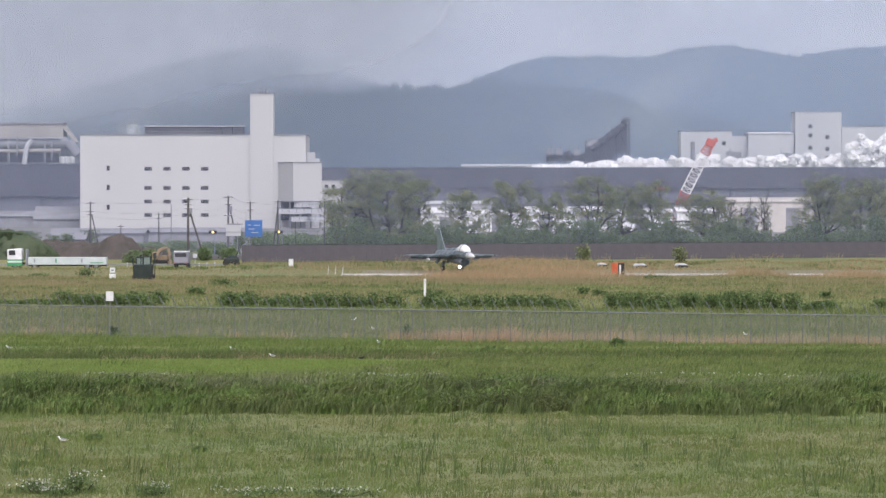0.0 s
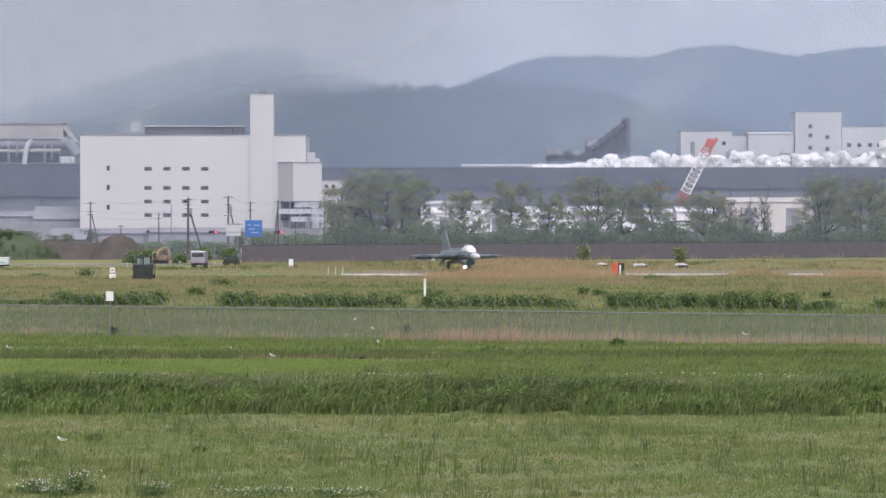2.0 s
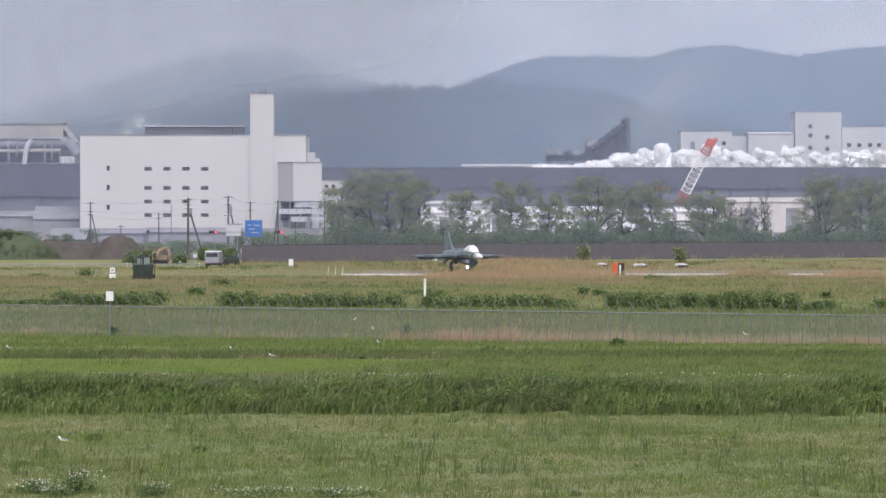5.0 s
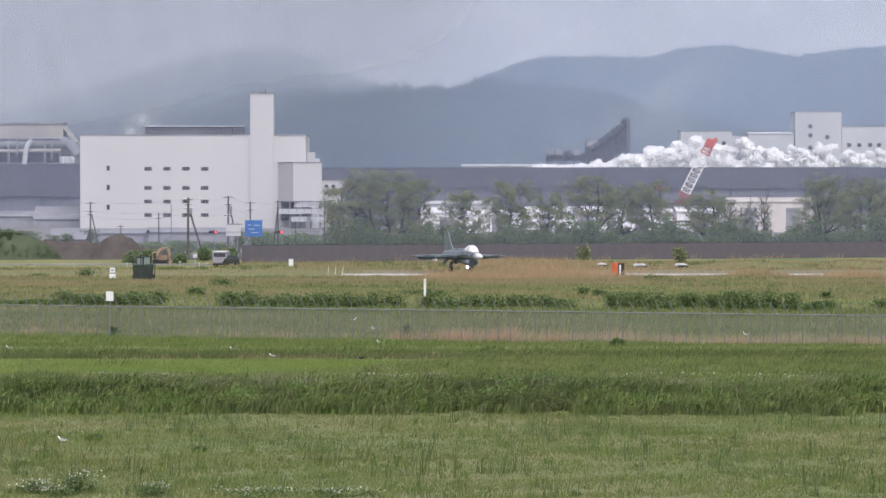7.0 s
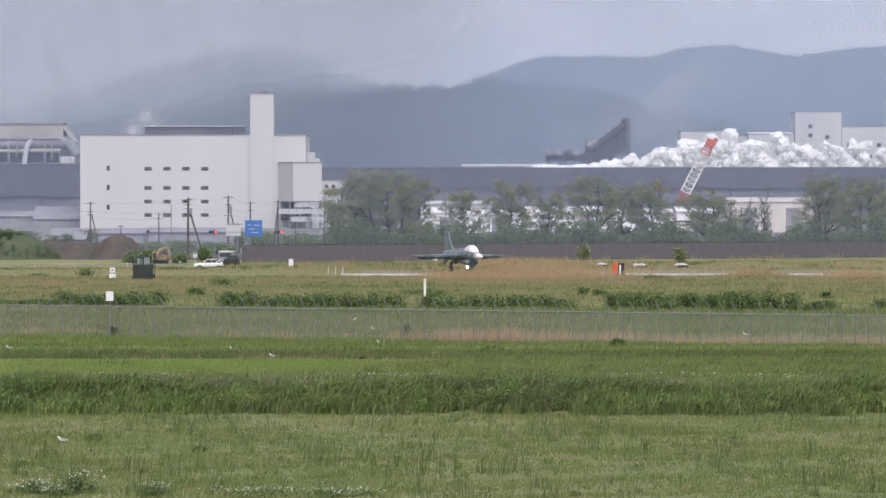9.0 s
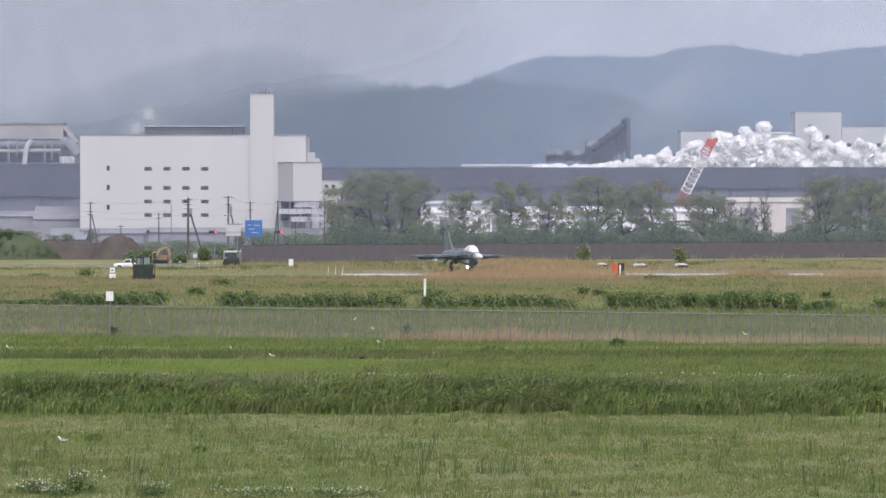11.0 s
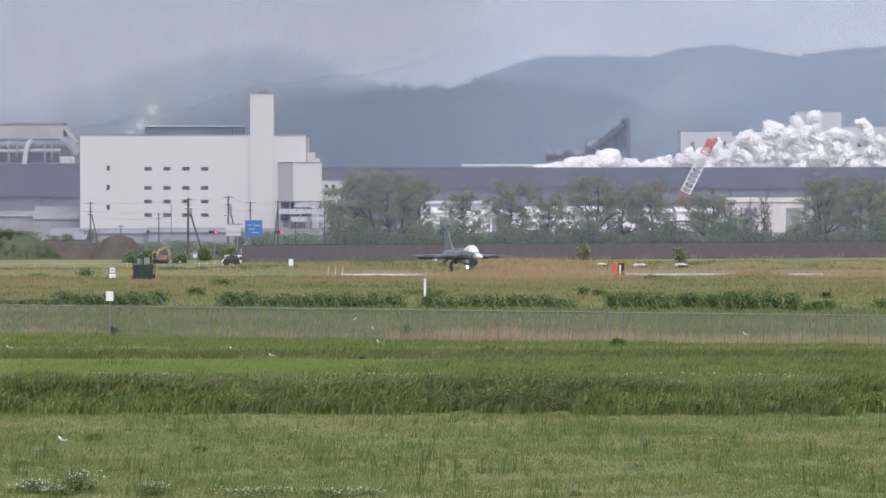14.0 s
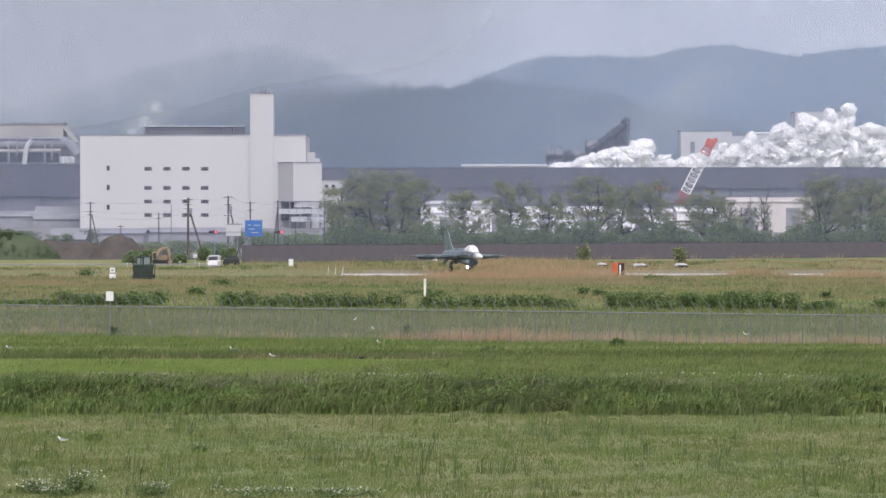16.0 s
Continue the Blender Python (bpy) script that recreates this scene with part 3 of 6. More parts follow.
shed(-70.712, -64.598, 760, 3.177, "plant_grey", 2.0, 10, "small pale shed with a pitched roof")
shed(6.929, 37.496, 1520, 19.785, "cladding_dim", 0.6, 12, "far pale roof over the wind screen")


def far_block(x0, x1, y, z1, wins, label, roof="plant_grey"):
    b = thing("factory_block", pose(0, 0, 0), label, "building", "far factory blocks")
    holes = [(x, z, 1.6, 1.5) for x, z in wins]
    block(b, "wall", x0, x1, y, y + 20, 0, z1, "cladding_dim", 0.3, holes)
    for x, z, w, h in holes:
        window(b, x, y + 0.16, z, w, h)
    return b


D5 = 1700
b = far_block(95.951, 116.463, D5, 34.187, [(113.273, 29.4)], "pale grey factory block behind the steam")
part("duct", rod((100.371, 1694, 0), (100.371, 1694, 29.738), 0.9), "plant_grey", b)
part("duct", rod((114.645, 1694, 0), (114.645, 1694, 26.113), 0.9), "plant_grey", b)
b = far_block(123.301, 141.762, D5 + 2, 33.047, [], "pale factory hall with a rounded roof edge")
part("roof", loft([(123.301, 33.047, 9, 1.0, 0.2), (141.762, 33.047, 9, 1.0, 0.2)]), "sheet", b, m=pose(0, 1712, 0))
far_block(141.99, 160.678, D5, 41.936, [(148.143, z) for z in (36.238, 32.591, 27.577)] + [(154.981, z) for z in (31.908, 27.121, 23.475)], "tall pale grey factory tower with small windows")
far_block(160.906, 195.093, D5 + 1, 36.01, [(x, z) for x in (163.869, 167.972, 172.302, 175.949) for z in (28.717, 23.931)], "long pale factory block with rows of small windows")
far_block(116.463, 123.529, D5 + 8, 32.363, [], "low pale link between factory blocks")
for px, w, zt in ((110.685, 5.0, 25.244), (129.991, 4.5, 24.815), (154.015, 4.0, 22.67)):
    e = thing("roof_unit", pose(px, 1600, 0), "grey steel plant unit on a gantry", "plant unit", "yard plant units")
    part("housing", box((0, 0, zt - 1.8), (w, 3, 3.2), 0.1), "plant_grey", e)
    for sx in (-w / 2 + 0.3, w / 2 - 0.3):
        part("leg", box((sx, 0, (zt - 3.4) / 2), (0.4, 0.4, zt - 3.4)), "plant_grey", e)
    part("pipe", rod((-w / 3, 0, zt - 0.3), (-w / 3, 0, zt + 1.2), 0.25), "plant_grey", e)


def coal_plant():
    """Dark loading plant: a trestle house and a stepped conveyor head on lattice legs."""
    D = 1560
    p = thing("loading_plant", pose(0, 0, 0), "dark rusty loading plant with a stepped conveyor tower", "industrial plant")
    part("house", box((45.593, D, 22.6), (15.058, 8, 2.6)), "rust", p)
    for x in (38.5, 40.2, 43.4, 45.0, 48.6, 51.8):
        part("house_leg", box((x, D - 3.4, 10.7), (0.7, 0.7, 21.4)), "rust", p)
    part("inner_wall", box((46.5, D + 3, 10.0), (13, 1, 20.0)), "rust", p)
    part("bunker", box((57.724, D, 24.022), (10.039, 8, 9.202)), "rust", p)
    for k, (x, z) in enumerate(((59.397, 28.205), (61.279, 30.714), (63.161, 32.387), (65.044, 34.061), (66.926, 35.943))):
        low = 10.0 if k < 2 else z - 7.0 - k
        part("tower_stage", box((x, D - 0.2 * k, (z + low) / 2), (2.091, 6, z - low)), "rust", p)
    g0, g1 = Vector((54.796, D - 4, 25.277)), Vector((67.344, D - 4, 34.897))
    part("conveyor_gallery", rod(g0, g1, 1.4, 1.4, n=6), "rust", p)
    for k in range(6):
        q = g0.lerp(g1, (k + 0.5) / 6)
        part("trestle", rod((q.x, D - 4.2, 0), (q.x, D - 4.2, q.z), 0.22, n=5), "rust", p)
    for k in range(5):
        q = g0.lerp(g1, (k + 0.7) / 5.4)
        part("gallery_cabin", box((q.x, D - 4.5, q.z + 0.5), (2.6, 2.4, 1.3 + 0.6 * (k % 2)), 0.1), "rust", p)
        part("cross_brace", rod((q.x, D - 4.6, q.z - 2), (q.x + 2.6, D - 4.6, q.z - 9), 0.18, n=5), "rust", p)
    part("head_platform", box((67.6, D - 4, 36.3), (3.4, 3, 0.9)), "rust", p)
    part("head_rail", box((67.6, D - 5.4, 37.3), (3.4, 0.15, 0.2)), "rust", p)
    bm = bmesh.new()
    for x in (67.762, 68.808):
        rod((x, D - 3.5, 0), (x, D - 3.5, 36.57), 0.3, n=5, bm=bm)
    for k in range(16):
        z = k * 2.2
        rod((67.762, D - 3.5, z), (68.808, D - 3.5, z + 2.2), 0.15, n=4, bm=bm)
    part("ladder_tower", bm, "rust", p)
    for x, h in ((39.319, 26.113), (42.665, 26.113), (45.802, 25.277), (49.358, 25.904)):
        part("hopper", box((x, D - 4.4, h - 1.5), (2.5, 2, 2.3), 0.2), "plant_grey" if x != 45.802 else "rust", p)
        part("vent_pipe", rod((x + 1, D - 1, h - 0.4), (x + 1, D - 1, h + 0.5), 0.25, n=6), "rust", p)
    part("cabin", box((55.005, D - 4.2, 27.786), (4.183, 1.5, 2.51)), "plant_grey", p)
    part("roof_house", box((55.632, D - 1, 28.832), (5.438, 6, 1.0)), "rust", p)
    part("mast", rod((67.344, D, 35.734), (67.344, D, 37.407), 0.4, n=5), "rust", p)


coal_plant()


def left_plant():
    D = 1500
    p = thing("process_plant", pose(0, 0, 0), "weathered grey process plant with big pipes and a tan hall", "industrial plant")
    part("hall", box((-148.411, D + 10, 17.067), (26.143, 16, 34.133)), "tan", p)
    part("hall_roof", box((-148.411, D + 10, 34.334), (26.545, 17, 0.5)), "plant_grey", p)
    part("slope_roof", slab([(-135.943, D + 3, 33.731), (-135.943, D + 18, 33.731), (-131.117, D + 18, 27.497), (-131.117, D + 3, 27.497)], 0.6), "tan", p)
    part("base_house", box((-145.596, D + 5, 12.743), (34.187, 12, 25.486)), "plant_grey", p)
    part("big_pipe", rod((-161.684, D - 4, 27.0), (-133.128, D - 4, 27.4), 1.9, n=16), "plant_grey", p)
    part("pipe_elbow", rod((-133.128, D - 4, 27.4), (-129.8, D - 4, 23.0), 1.9, n=16), "plant_grey", p)
    part("pipe", rod((-161.684, D - 5, 24.279), (-135.541, D - 5, 24.48), 0.7, n=10), "tan", p)
    for x in (-154.042, -141.2):
        part("support", box((x, D - 5.5, 14.352), (0.7, 0.7, 28.703)), "plant_grey", p)
    bm = rod((-148.411, D - 6.5, 19.453), (-147.607, D - 6.5, 25.486), 0.9, n=10)
    rod((-147.607, D - 6.5, 25.486), (-145.596, D - 6.5, 28.301), 0.9, n=10, bm=bm)
    part("white_duct", bm, "cladding_dim", p, "pale curved duct")
    for k in range(9):
        part("roof_rib", box((-159.673 + k * 2.9, D + 1.9, 31.72), (0.2, 0.12, 4.2)), "tan", p)
    # a dark strip on the wall gives the shade of a gap
    part("gap_shade_strip", box((-147.607, D - 1.2, 22.067), (22.121, 0.4, 3.4)), "dark_wall", p)
    part("catwalk", box((-147.607, D - 6, 28.703), (24.132, 1.0, 0.3)), "plant_grey", p)
    for x, z in ((-151.0, 26.6), (-138.6, 25.0)):
        part("riser", rod((x, D - 6.5, z - 4), (x, D - 6.5, z + 3), 0.3, n=7), "plant_grey", p)
    for x in (-134.737, -133.128, -131.318):
        part("tank", loft([(0, 0, 0.3, 0.3, 0.3), (0.4, 0, 1.0, 1.0, 1.0), (2.4, 0, 1.0, 1.0, 1.0), (2.8, 0, 0.3, 0.3, 0.3)], 12), "cladding_dim", p, m=pose(x, D - 8, 19.654, 0, -90, 0))


left_plant()


def crane():
    """A lattice boom crane: red head and foot, white middle."""
    D = 1040
    c = thing("crawler_crane", pose(0, 0, 0), "red and white lattice boom crane standing in the yard", "crane")
    p0, p1 = Vector((58.002, D, 6.175)), Vector((66.229, D, 22.349))
    along = (p1 - p0)
    side, deep = Vector((along.z, 0, -along.x)).normalized() * 1.15, Vector((0, 1.1, 0))

    def lattice(a, b, n, material, k0, k1):
        bm = bmesh.new()
        cs = [s * sg + d * dg for s, sg, d, dg in ((side, 1, deep, 1), (side, 1, deep, -1), (side, -1, deep, -1), (side, -1, deep, 1))]
        at = lambda t, i: p0 + along * t + cs[i] * (k0 + (k1 - k0) * ((t - a) / (b - a)))
        for i in range(4):
            rod(at(a, i), at(b, i), 0.13, n=5, bm=bm)
        for j in range(n):
            t0, t1 = a + (b - a) * j / n, a + (b - a) * (j + 1) / n
            for i in range(4):
                rod(at(t0, i), at(t1, (i + 1) % 4), 0.065, n=4, bm=bm)
                rod(at(t0, i), at(t0, (i + 1) % 4), 0.08, n=4, bm=bm)
        part("boom_section", bm, material, c)

    lattice(0.0, 0.22, 4, "red", 0.5, 1.0)
    lattice(0.22, 0.8, 8, "white", 1.0, 1.0)
    lattice(0.8, 0.95, 3, "red", 1.0, 0.75)
    part("boom_head", box(p0 + along * 0.97, (2.3, 1.8, 1.9), 0.25, turn=Matrix.Rotation(radians(26), 3, "Y")), "red", c)
    part("head_sheave", rod(p0 + along * 1.0 + Vector((1.0, -0.4, 0.2)), p0 + along * 1.0 + Vector((1.0, 0.4, 0.2)), 0.6, n=12), "red", c)
    part("machine_house", box((p0.x - 2.5, D, 2.6), (7, 3.4, 2.6), 0.2), "red", c)
    part("counterweight", box((p0.x - 6.2, D, 2.4), (1.2, 3.2, 2.2), 0.15), "rust", c)
    for sy in (-1.7, 1.7):
        part("crawler_track", box((p0.x - 2, D + sy, 0.6), (7.5, 0.9, 1.2), 0.4), "black", c)
    part("boom_foot", rod((p0.x - 0.5, D, 3.0), p0, 0.5, n=8), "red", c)


crane()
c = thing("loader", pose(54.57, 1060, 0), "small orange-red machine hidden in the yard trees", "machine")
part("body", box((0, 0, 11.079 - 0.5), (2.3, 1.6, 0.8), 0.15), "red", c)
part("cab", box((-0.5, 0, 11.079 + 0.15), (0.9, 1.3, 0.6), 0.1), "red", c)
part("stand", box((0, 0, 11.079 / 2 - 0.5), (0.6, 0.6, 11.079 - 1.0)), "rust", c)


# ---- dark sheet fence behind the airfield road ----
def boundary_wall():
    x0, y0, x1, y1 = -28.016, 587, 72.758, 634
    ln = math.hypot(x1 - x0, y1 - y0)
    w = thing("wall_boundary", pose(x0, y0, 0, 0, 0, math.degrees(math.atan2(y1 - y0, x1 - x0))), "dark brown ribbed sheet fence along the airfield", "fence wall", kind="structure")
    n = 52
    bm0 = bmesh.new()
    s = ln / n
    for k in range(8):
        box(((k + 0.5) * s / 8, 0, 0.47), (s / 8 - 0.003, 0.06 + 0.014 * (k % 2), 3.7), bm=bm0)
    first = part("panel", bm0, "fence_wall", w)
    for i in range(1, n):
        o = new("panel", first.data)
        o.parent = w
        o.matrix_basis = pose(i * s, 0, 0.03 * math.sin(i * 1.9) + 0.02 * math.sin(i * 0.7))
    part("cap_rail", box((ln / 2, 0.02, 2.38), (ln, 0.16, 0.07)), "rust", w)


boundary_wall()


# ---- plants ----
def in_view(n, y0, y1, spread=0.112):
    y = rs.uniform(y0, y1, n)
    x = rs.uniform(-1, 1, n) * (spread * y + 2)
    return x, y


def sward(name, n, y0, y1, h, w, material, label, where=None, lean=0.35, wind=0.15, uneven=0.0):
    x, y = in_view(n, y0, y1)
    if where is not None:
        keep = where(x, y)
        x, y = x[keep], y[keep]
    h = h * np.clip(1 + uneven * bumps(x, y, 1.4, 3.0) + 0.6 * uneven * bumps(x, y, 4.5, 1.0), 0.25, 2)
    return blades(name, x, y, ground_z(x, y) - 0.02, h, w, material, lean, wind, label)


def patch(s, cut, seed):
    return lambda x, y: bumps(x, y, s, seed) + rs.normal(0, 0.35, len(x)) > cut


def fans(name, cx, cy, height, blades_each, width, material, label, droop=0.5, wind=0.25, spread=0.16):
    """Tufts: each a fan of blades in two joints that bend over outwards and down the wind."""
    n, k = len(cx), blades_each
    x = np.repeat(cx, k) + rs.normal(0, spread, n * k)
    y = np.repeat(cy, k) + rs.normal(0, spread, n * k)
    h = np.repeat(height * rs.uniform(0.55, 1.3, n), k) * rs.uniform(0.5, 1.15, n * k)
    a = rs.uniform(0, 2 * math.pi, n * k)
    out = np.abs(rs.normal(0.3, 0.18, n * k))
    ux, uy = np.cos(a) * out + wind, np.sin(a) * out
    z = ground_z(x, y) - 0.03
    b = rs.uniform(0, math.pi, n * k)
    w = width * rs.uniform(0.6, 1.4, n * k) / 2
    dx, dy = np.cos(b) * w, np.sin(b) * w
    v = np.empty((n * k, 5, 3))
    mx, my, mz = x + ux * h * 0.4, y + uy * h * 0.4, z + h * 0.68
    v[:, 0], v[:, 1] = np.stack([x - dx, y - dy, z], 1), np.stack([x + dx, y + dy, z], 1)
    v[:, 2], v[:, 3] = np.stack([mx + dx, my + dy, mz], 1), np.stack([mx - dx, my - dy, mz], 1)
    v[:, 4] = np.stack([x + ux * h * (0.75 + droop), y + uy * h * (0.75 + droop), z + h * (1.0 - droop * np.abs(rs.normal(0.5, 0.25, n * k)))], 1)
    i = np.arange(n * k)[:, None] * 5
    tri = np.concatenate([i + np.array([[0, 1, 2]]), i + np.array([[0, 2, 3]]), i + np.array([[3, 2, 4]])])
    return tagged(arrays(name, v.reshape(-1, 3), tri, material), label, "grass", kind="stuff")


def spots(n, y0, y1, size, cut, seed):
    """Places in view, gathered into uneven patches."""
    x, y = in_view(n, y0, y1)
    keep = bumps(x, y, size, seed) + rs.normal(0, 0.3, n) > cut
    return x[keep], y[keep]


# the meadow: a short dense carpet, patches of longer grass, scattered upright stems
sward("meadow_grass", 210000, 126, 187, 0.11, 0.03, "meadow", "short pale green meadow grass", lean=0.22, wind=0.1, uneven=0.3)
sward("meadow_grass", 60000, 126, 187, 0.16, 0.03, "lush", "fresh green patches in the meadow", patch(5.0, 0.25, 1.0), 0.2, 0.1)
sward("meadow_grass", 12000, 126, 186, 0.15, 0.025, "dry", "straw-coloured grass in the meadow", patch(7.0, 0.5, 4.0), 0.2, 0.1)
fans("meadow_tufts", *spots(1500, 128, 186, 3.0, 0.2, 2.0), 0.34, 16, 0.03, "lush", "soft green tufts in the meadow", 0.3, 0.1, 0.14)
fans("meadow_tufts", *spots(900, 128, 186, 2.2, 0.5, 7.0), 0.26, 14, 0.03, "meadow_weed", "low dark weeds in the meadow", 0.4, 0.1, 0.12)
fans("meadow_stems", *spots(1500, 132, 185, 2.0, 0.35, 5.0), 0.78, 8, 0.022, "meadow_weed", "upright dark stems standing out of the meadow", 0.1, 0.05, 0.1)

# the dyke: dark undergrowth, tufts of many greens on its slope, pale combed tips on its crest
def dyke_foot(x):
    return 184.8 + 1.3 * bumps(x, x * 0, 2.6, 1.0)


for n, y0, y1, h, k, w, material, size, cut, seed, label in (
        (1000, 184, 196, 0.62, 30, 0.045, "reed", 3.0, -0.9, 3.0, "dense dark green undergrowth on the dyke"),
        (1500, 184.5, 195, 0.62, 30, 0.04, "lush", 1.7, 0.0, 2.0, "fresh green tufts on the dyke slope"),
        (900, 186, 195, 0.66, 30, 0.04, "dyke_green", 1.5, 0.1, 8.0, "bright green rank grass on the dyke"),
        (300, 190, 206, 0.6, 28, 0.04, "reed", 1.4, 0.2, 9.0, "dark green growth on the dyke crest")):
    x, y = spots(n * 2, y0, y1, size, cut, seed)
    keep = y > dyke_foot(x)
    fans("dyke_grass", x[keep], y[keep], h, k, w, material, label, 0.5, 0.3, 0.2)
fans("reed_tips", *spots(2600, 190, 207, 2.4, -0.1, 6.0), 0.85, 24, 0.032, "reed_tip", "pale wind-combed tips on the dyke crest", 0.65, 0.55, 0.25)

for h, n, seed, material, label in ((1.05, 420, 4.0, "lush", "taller green clumps breaking the dyke crest"), (0.95, 420, 8.0, "reed", "taller dark clumps breaking the dyke crest"), (0.95, 260, 1.0, "dyke_green", "bright green clumps on the dyke crest")):
    fans("crest_grass", *spots(n, 190, 201, 3.2, 0.5, seed), h, 34, 0.036, material, label, 0.6, 0.35, 0.4)

# mown strip and verge up to the fence
sward("mown_grass", 120000, 226, 246, 0.12, 0.12, "mown", "short bright green mown grass strip", lambda x, y: x < -4.595 + rs.normal(0, 2.5, len(x)))
sward("verge_grass", 90000, 249, 292, 0.28, 0.05, "lush", "lush green verge before the fence", lambda x, y: y < 277 - 0.43 * x + 2)
sward("verge_grass", 14000, 206, 252, 0.35, 0.05, "grass", "rough pale grass behind the dyke", lambda x, y: (x > -4 + 0.5 * (y - 232)) | (y < 224))
sward("verge_grass", 80000, 206, 252, 0.3, 0.07, "lush", "green verge grass behind the dyke", lambda x, y: (x > -6 + 0.5 * (y - 232)) | (y < 225))
sward("verge_grass", 20000, 208, 250, 0.35, 0.06, "reed", "darker verge grass behind the dyke", lambda x, y: (x > -2 + 0.5 * (y - 232)) & (bumps(x, y, 3.5, 4.0) > 0.1))
sward("verge_grass", 16000, 246.5, 250, 0.35, 0.05, "reed", "dark ditch-side grass")
sward("dry_grass", 5000, 246, 249, 0.3, 0.05, "dry", "brown grass on the ditch edge", patch(5, 0.2, 2.0))
sward("verge_grass", 26000, 262, 292, 0.5, 0.05, "lush", "fresh tufts at the fence foot", lambda x, y: (np.abs(y - (270 - 0.42 * x)) < 5) & (bumps(x, y, 2.5, 3) > 0.3), 0.25, 0.25)
sward("verge_grass", 12000, 236, 272, 0.4, 0.05, "reed", "dark rough clumps in the verge", patch(3.0, 0.8, 3.0))
sward("dry_grass", 90000, 258, 300, 0.7, 0.045, "orange_grass", "tall straw-coloured grass along the fence", lambda x, y: (np.abs(y - (277.5 - 0.42 * x)) < 4) & (bumps(x, y, 8, 1) + x / 30 + 0.6 * bumps(x, y * 0, 2.0, 2) + rs.normal(0, 0.4, len(x)) > 0.1), 0.25, 0.15, 0.45)
def verge_spots(n, y0, y1, size, cut, seed):
    x, y = spots(n, y0, y1, size, cut, seed)
    keep = (y < 272 - 0.43 * x) & ((y > 248) | (y < 224) | (x > -4 + 0.5 * (y - 232)))
    return x[keep], y[keep]


fans("verge_tufts", *verge_spots(1500, 248, 288, 3.0, 0.1, 4.0), 0.42, 16, 0.05, "lush", "ragged green tufts in the verge", 0.5, 0.35, 0.25)
fans("verge_tufts", *verge_spots(900, 250, 288, 2.4, 0.4, 1.0), 0.5, 16, 0.05, "dyke_green", "bright green tufts before the fence", 0.5, 0.35, 0.3)
fans("verge_tufts", *verge_spots(1500, 206, 250, 3.4, 0.2, 6.0), 0.45, 16, 0.045, "reed", "dark rough tufts behind the dyke", 0.5, 0.35, 0.25)
fans("verge_tufts", *verge_spots(700, 206, 250, 2.6, 0.5, 3.0), 0.45, 16, 0.045, "reed_tip", "pale feathery tufts behind the dyke", 0.6, 0.45, 0.25)
# weeds scattered over the field
fans("field_weeds", *spots(1700, 385, 488, 7.0, 0.25, 3.0), 0.42, 12, 0.07, "meadow_weed", "dull green weeds scattered in the field", 0.4, 0.15, 0.35)
fans("field_weeds", *spots(900, 400, 488, 5.0, 0.4, 8.0), 0.36, 12, 0.07, "reed_tip", "pale feathery weeds in the field", 0.5, 0.2, 0.35)
fans("field_weeds", *spots(900, 528, 582, 6.0, 0.3, 5.0), 0.5, 12, 0.09, "meadow_weed", "dull green weeds in the verge by the road", 0.4, 0.15, 0.4)
# rough field beyond the fence
sward("field_grass", 70000, 278, 400, 0.3, 0.07, "grass", "rough pale field grass beyond the fence", lambda x, y: y > 279 - 0.43 * x, 0.3)
sward("field_grass", 100000, 380, 490, 0.35, 0.045, "dry", "straw-coloured grass patches in the field", patch(16, 0.0, 2.0))
sward("field_grass", 26000, 284, 350, 0.45, 0.06, "reed", "grey-green rough growth behind the fence", lambda x, y: y > 281 - 0.43 * x)
sward("dry_grass", 60000, 466, 491.5, 0.85, 0.05, "orange_grass", "tall orange-brown grass hiding the taxiway", lambda x, y: (x > -0.585 + rs.normal(0, 1.5, len(x))) & (x < 17.946 + rs.normal(0, 3, len(x))), 0.2)
sward("field_grass", 14000, 283, 330, 0.4, 0.06, "dry", "straw-coloured grass patches behind the fence", patch(9, 0.6, 5.0))
sward("field_grass", 80000, 395, 487, 0.3, 0.055, "grass", "rough pale field grass by the taxiway")
sward("dry_grass", 9000, 504, 527, 0.22, 0.08, "dry", "thin dry grass in the apron cracks")
sward("field_grass", 26000, 527, 590, 0.3, 0.08, "grass", "grass verge between taxiway and road", patch(8, -0.3, 6.0))
sward("dry_grass", 40000, 527, 590, 0.34, 0.07, "dry", "faded straw in the verge beyond the taxiway", lambda x, y: (x > -20) & (bumps(x, y, 9, 6.0) > -0.4))
sward("dry_grass", 26000, 570, 640, 0.9, 0.06, "dry", "tall faded grass along the foot of the sheet fence", lambda x, y: (np.abs(y - (584.5 + (x + 28) * 0.4664)) < 2) & (x > -27) & (bumps(x, y * 0, 4, 2.0) > -0.1), 0.3, 0.2)
sward("dry_grass", 22000, 527, 588, 0.32, 0.07, "dry", "faded grass in the verge by the road", patch(10, 0.0, 4.0))
sward("dry_grass", 60000, 440, 486, 0.5, 0.05, "dry", "tall orange-brown grass beside the taxiway", lambda x, y: bumps(x, y, 9, 5) + 1.6 * np.exp(-((x - 10) / 11) ** 2) + rs.normal(0, 0.4, len(x)) > 0.35, 0.2)
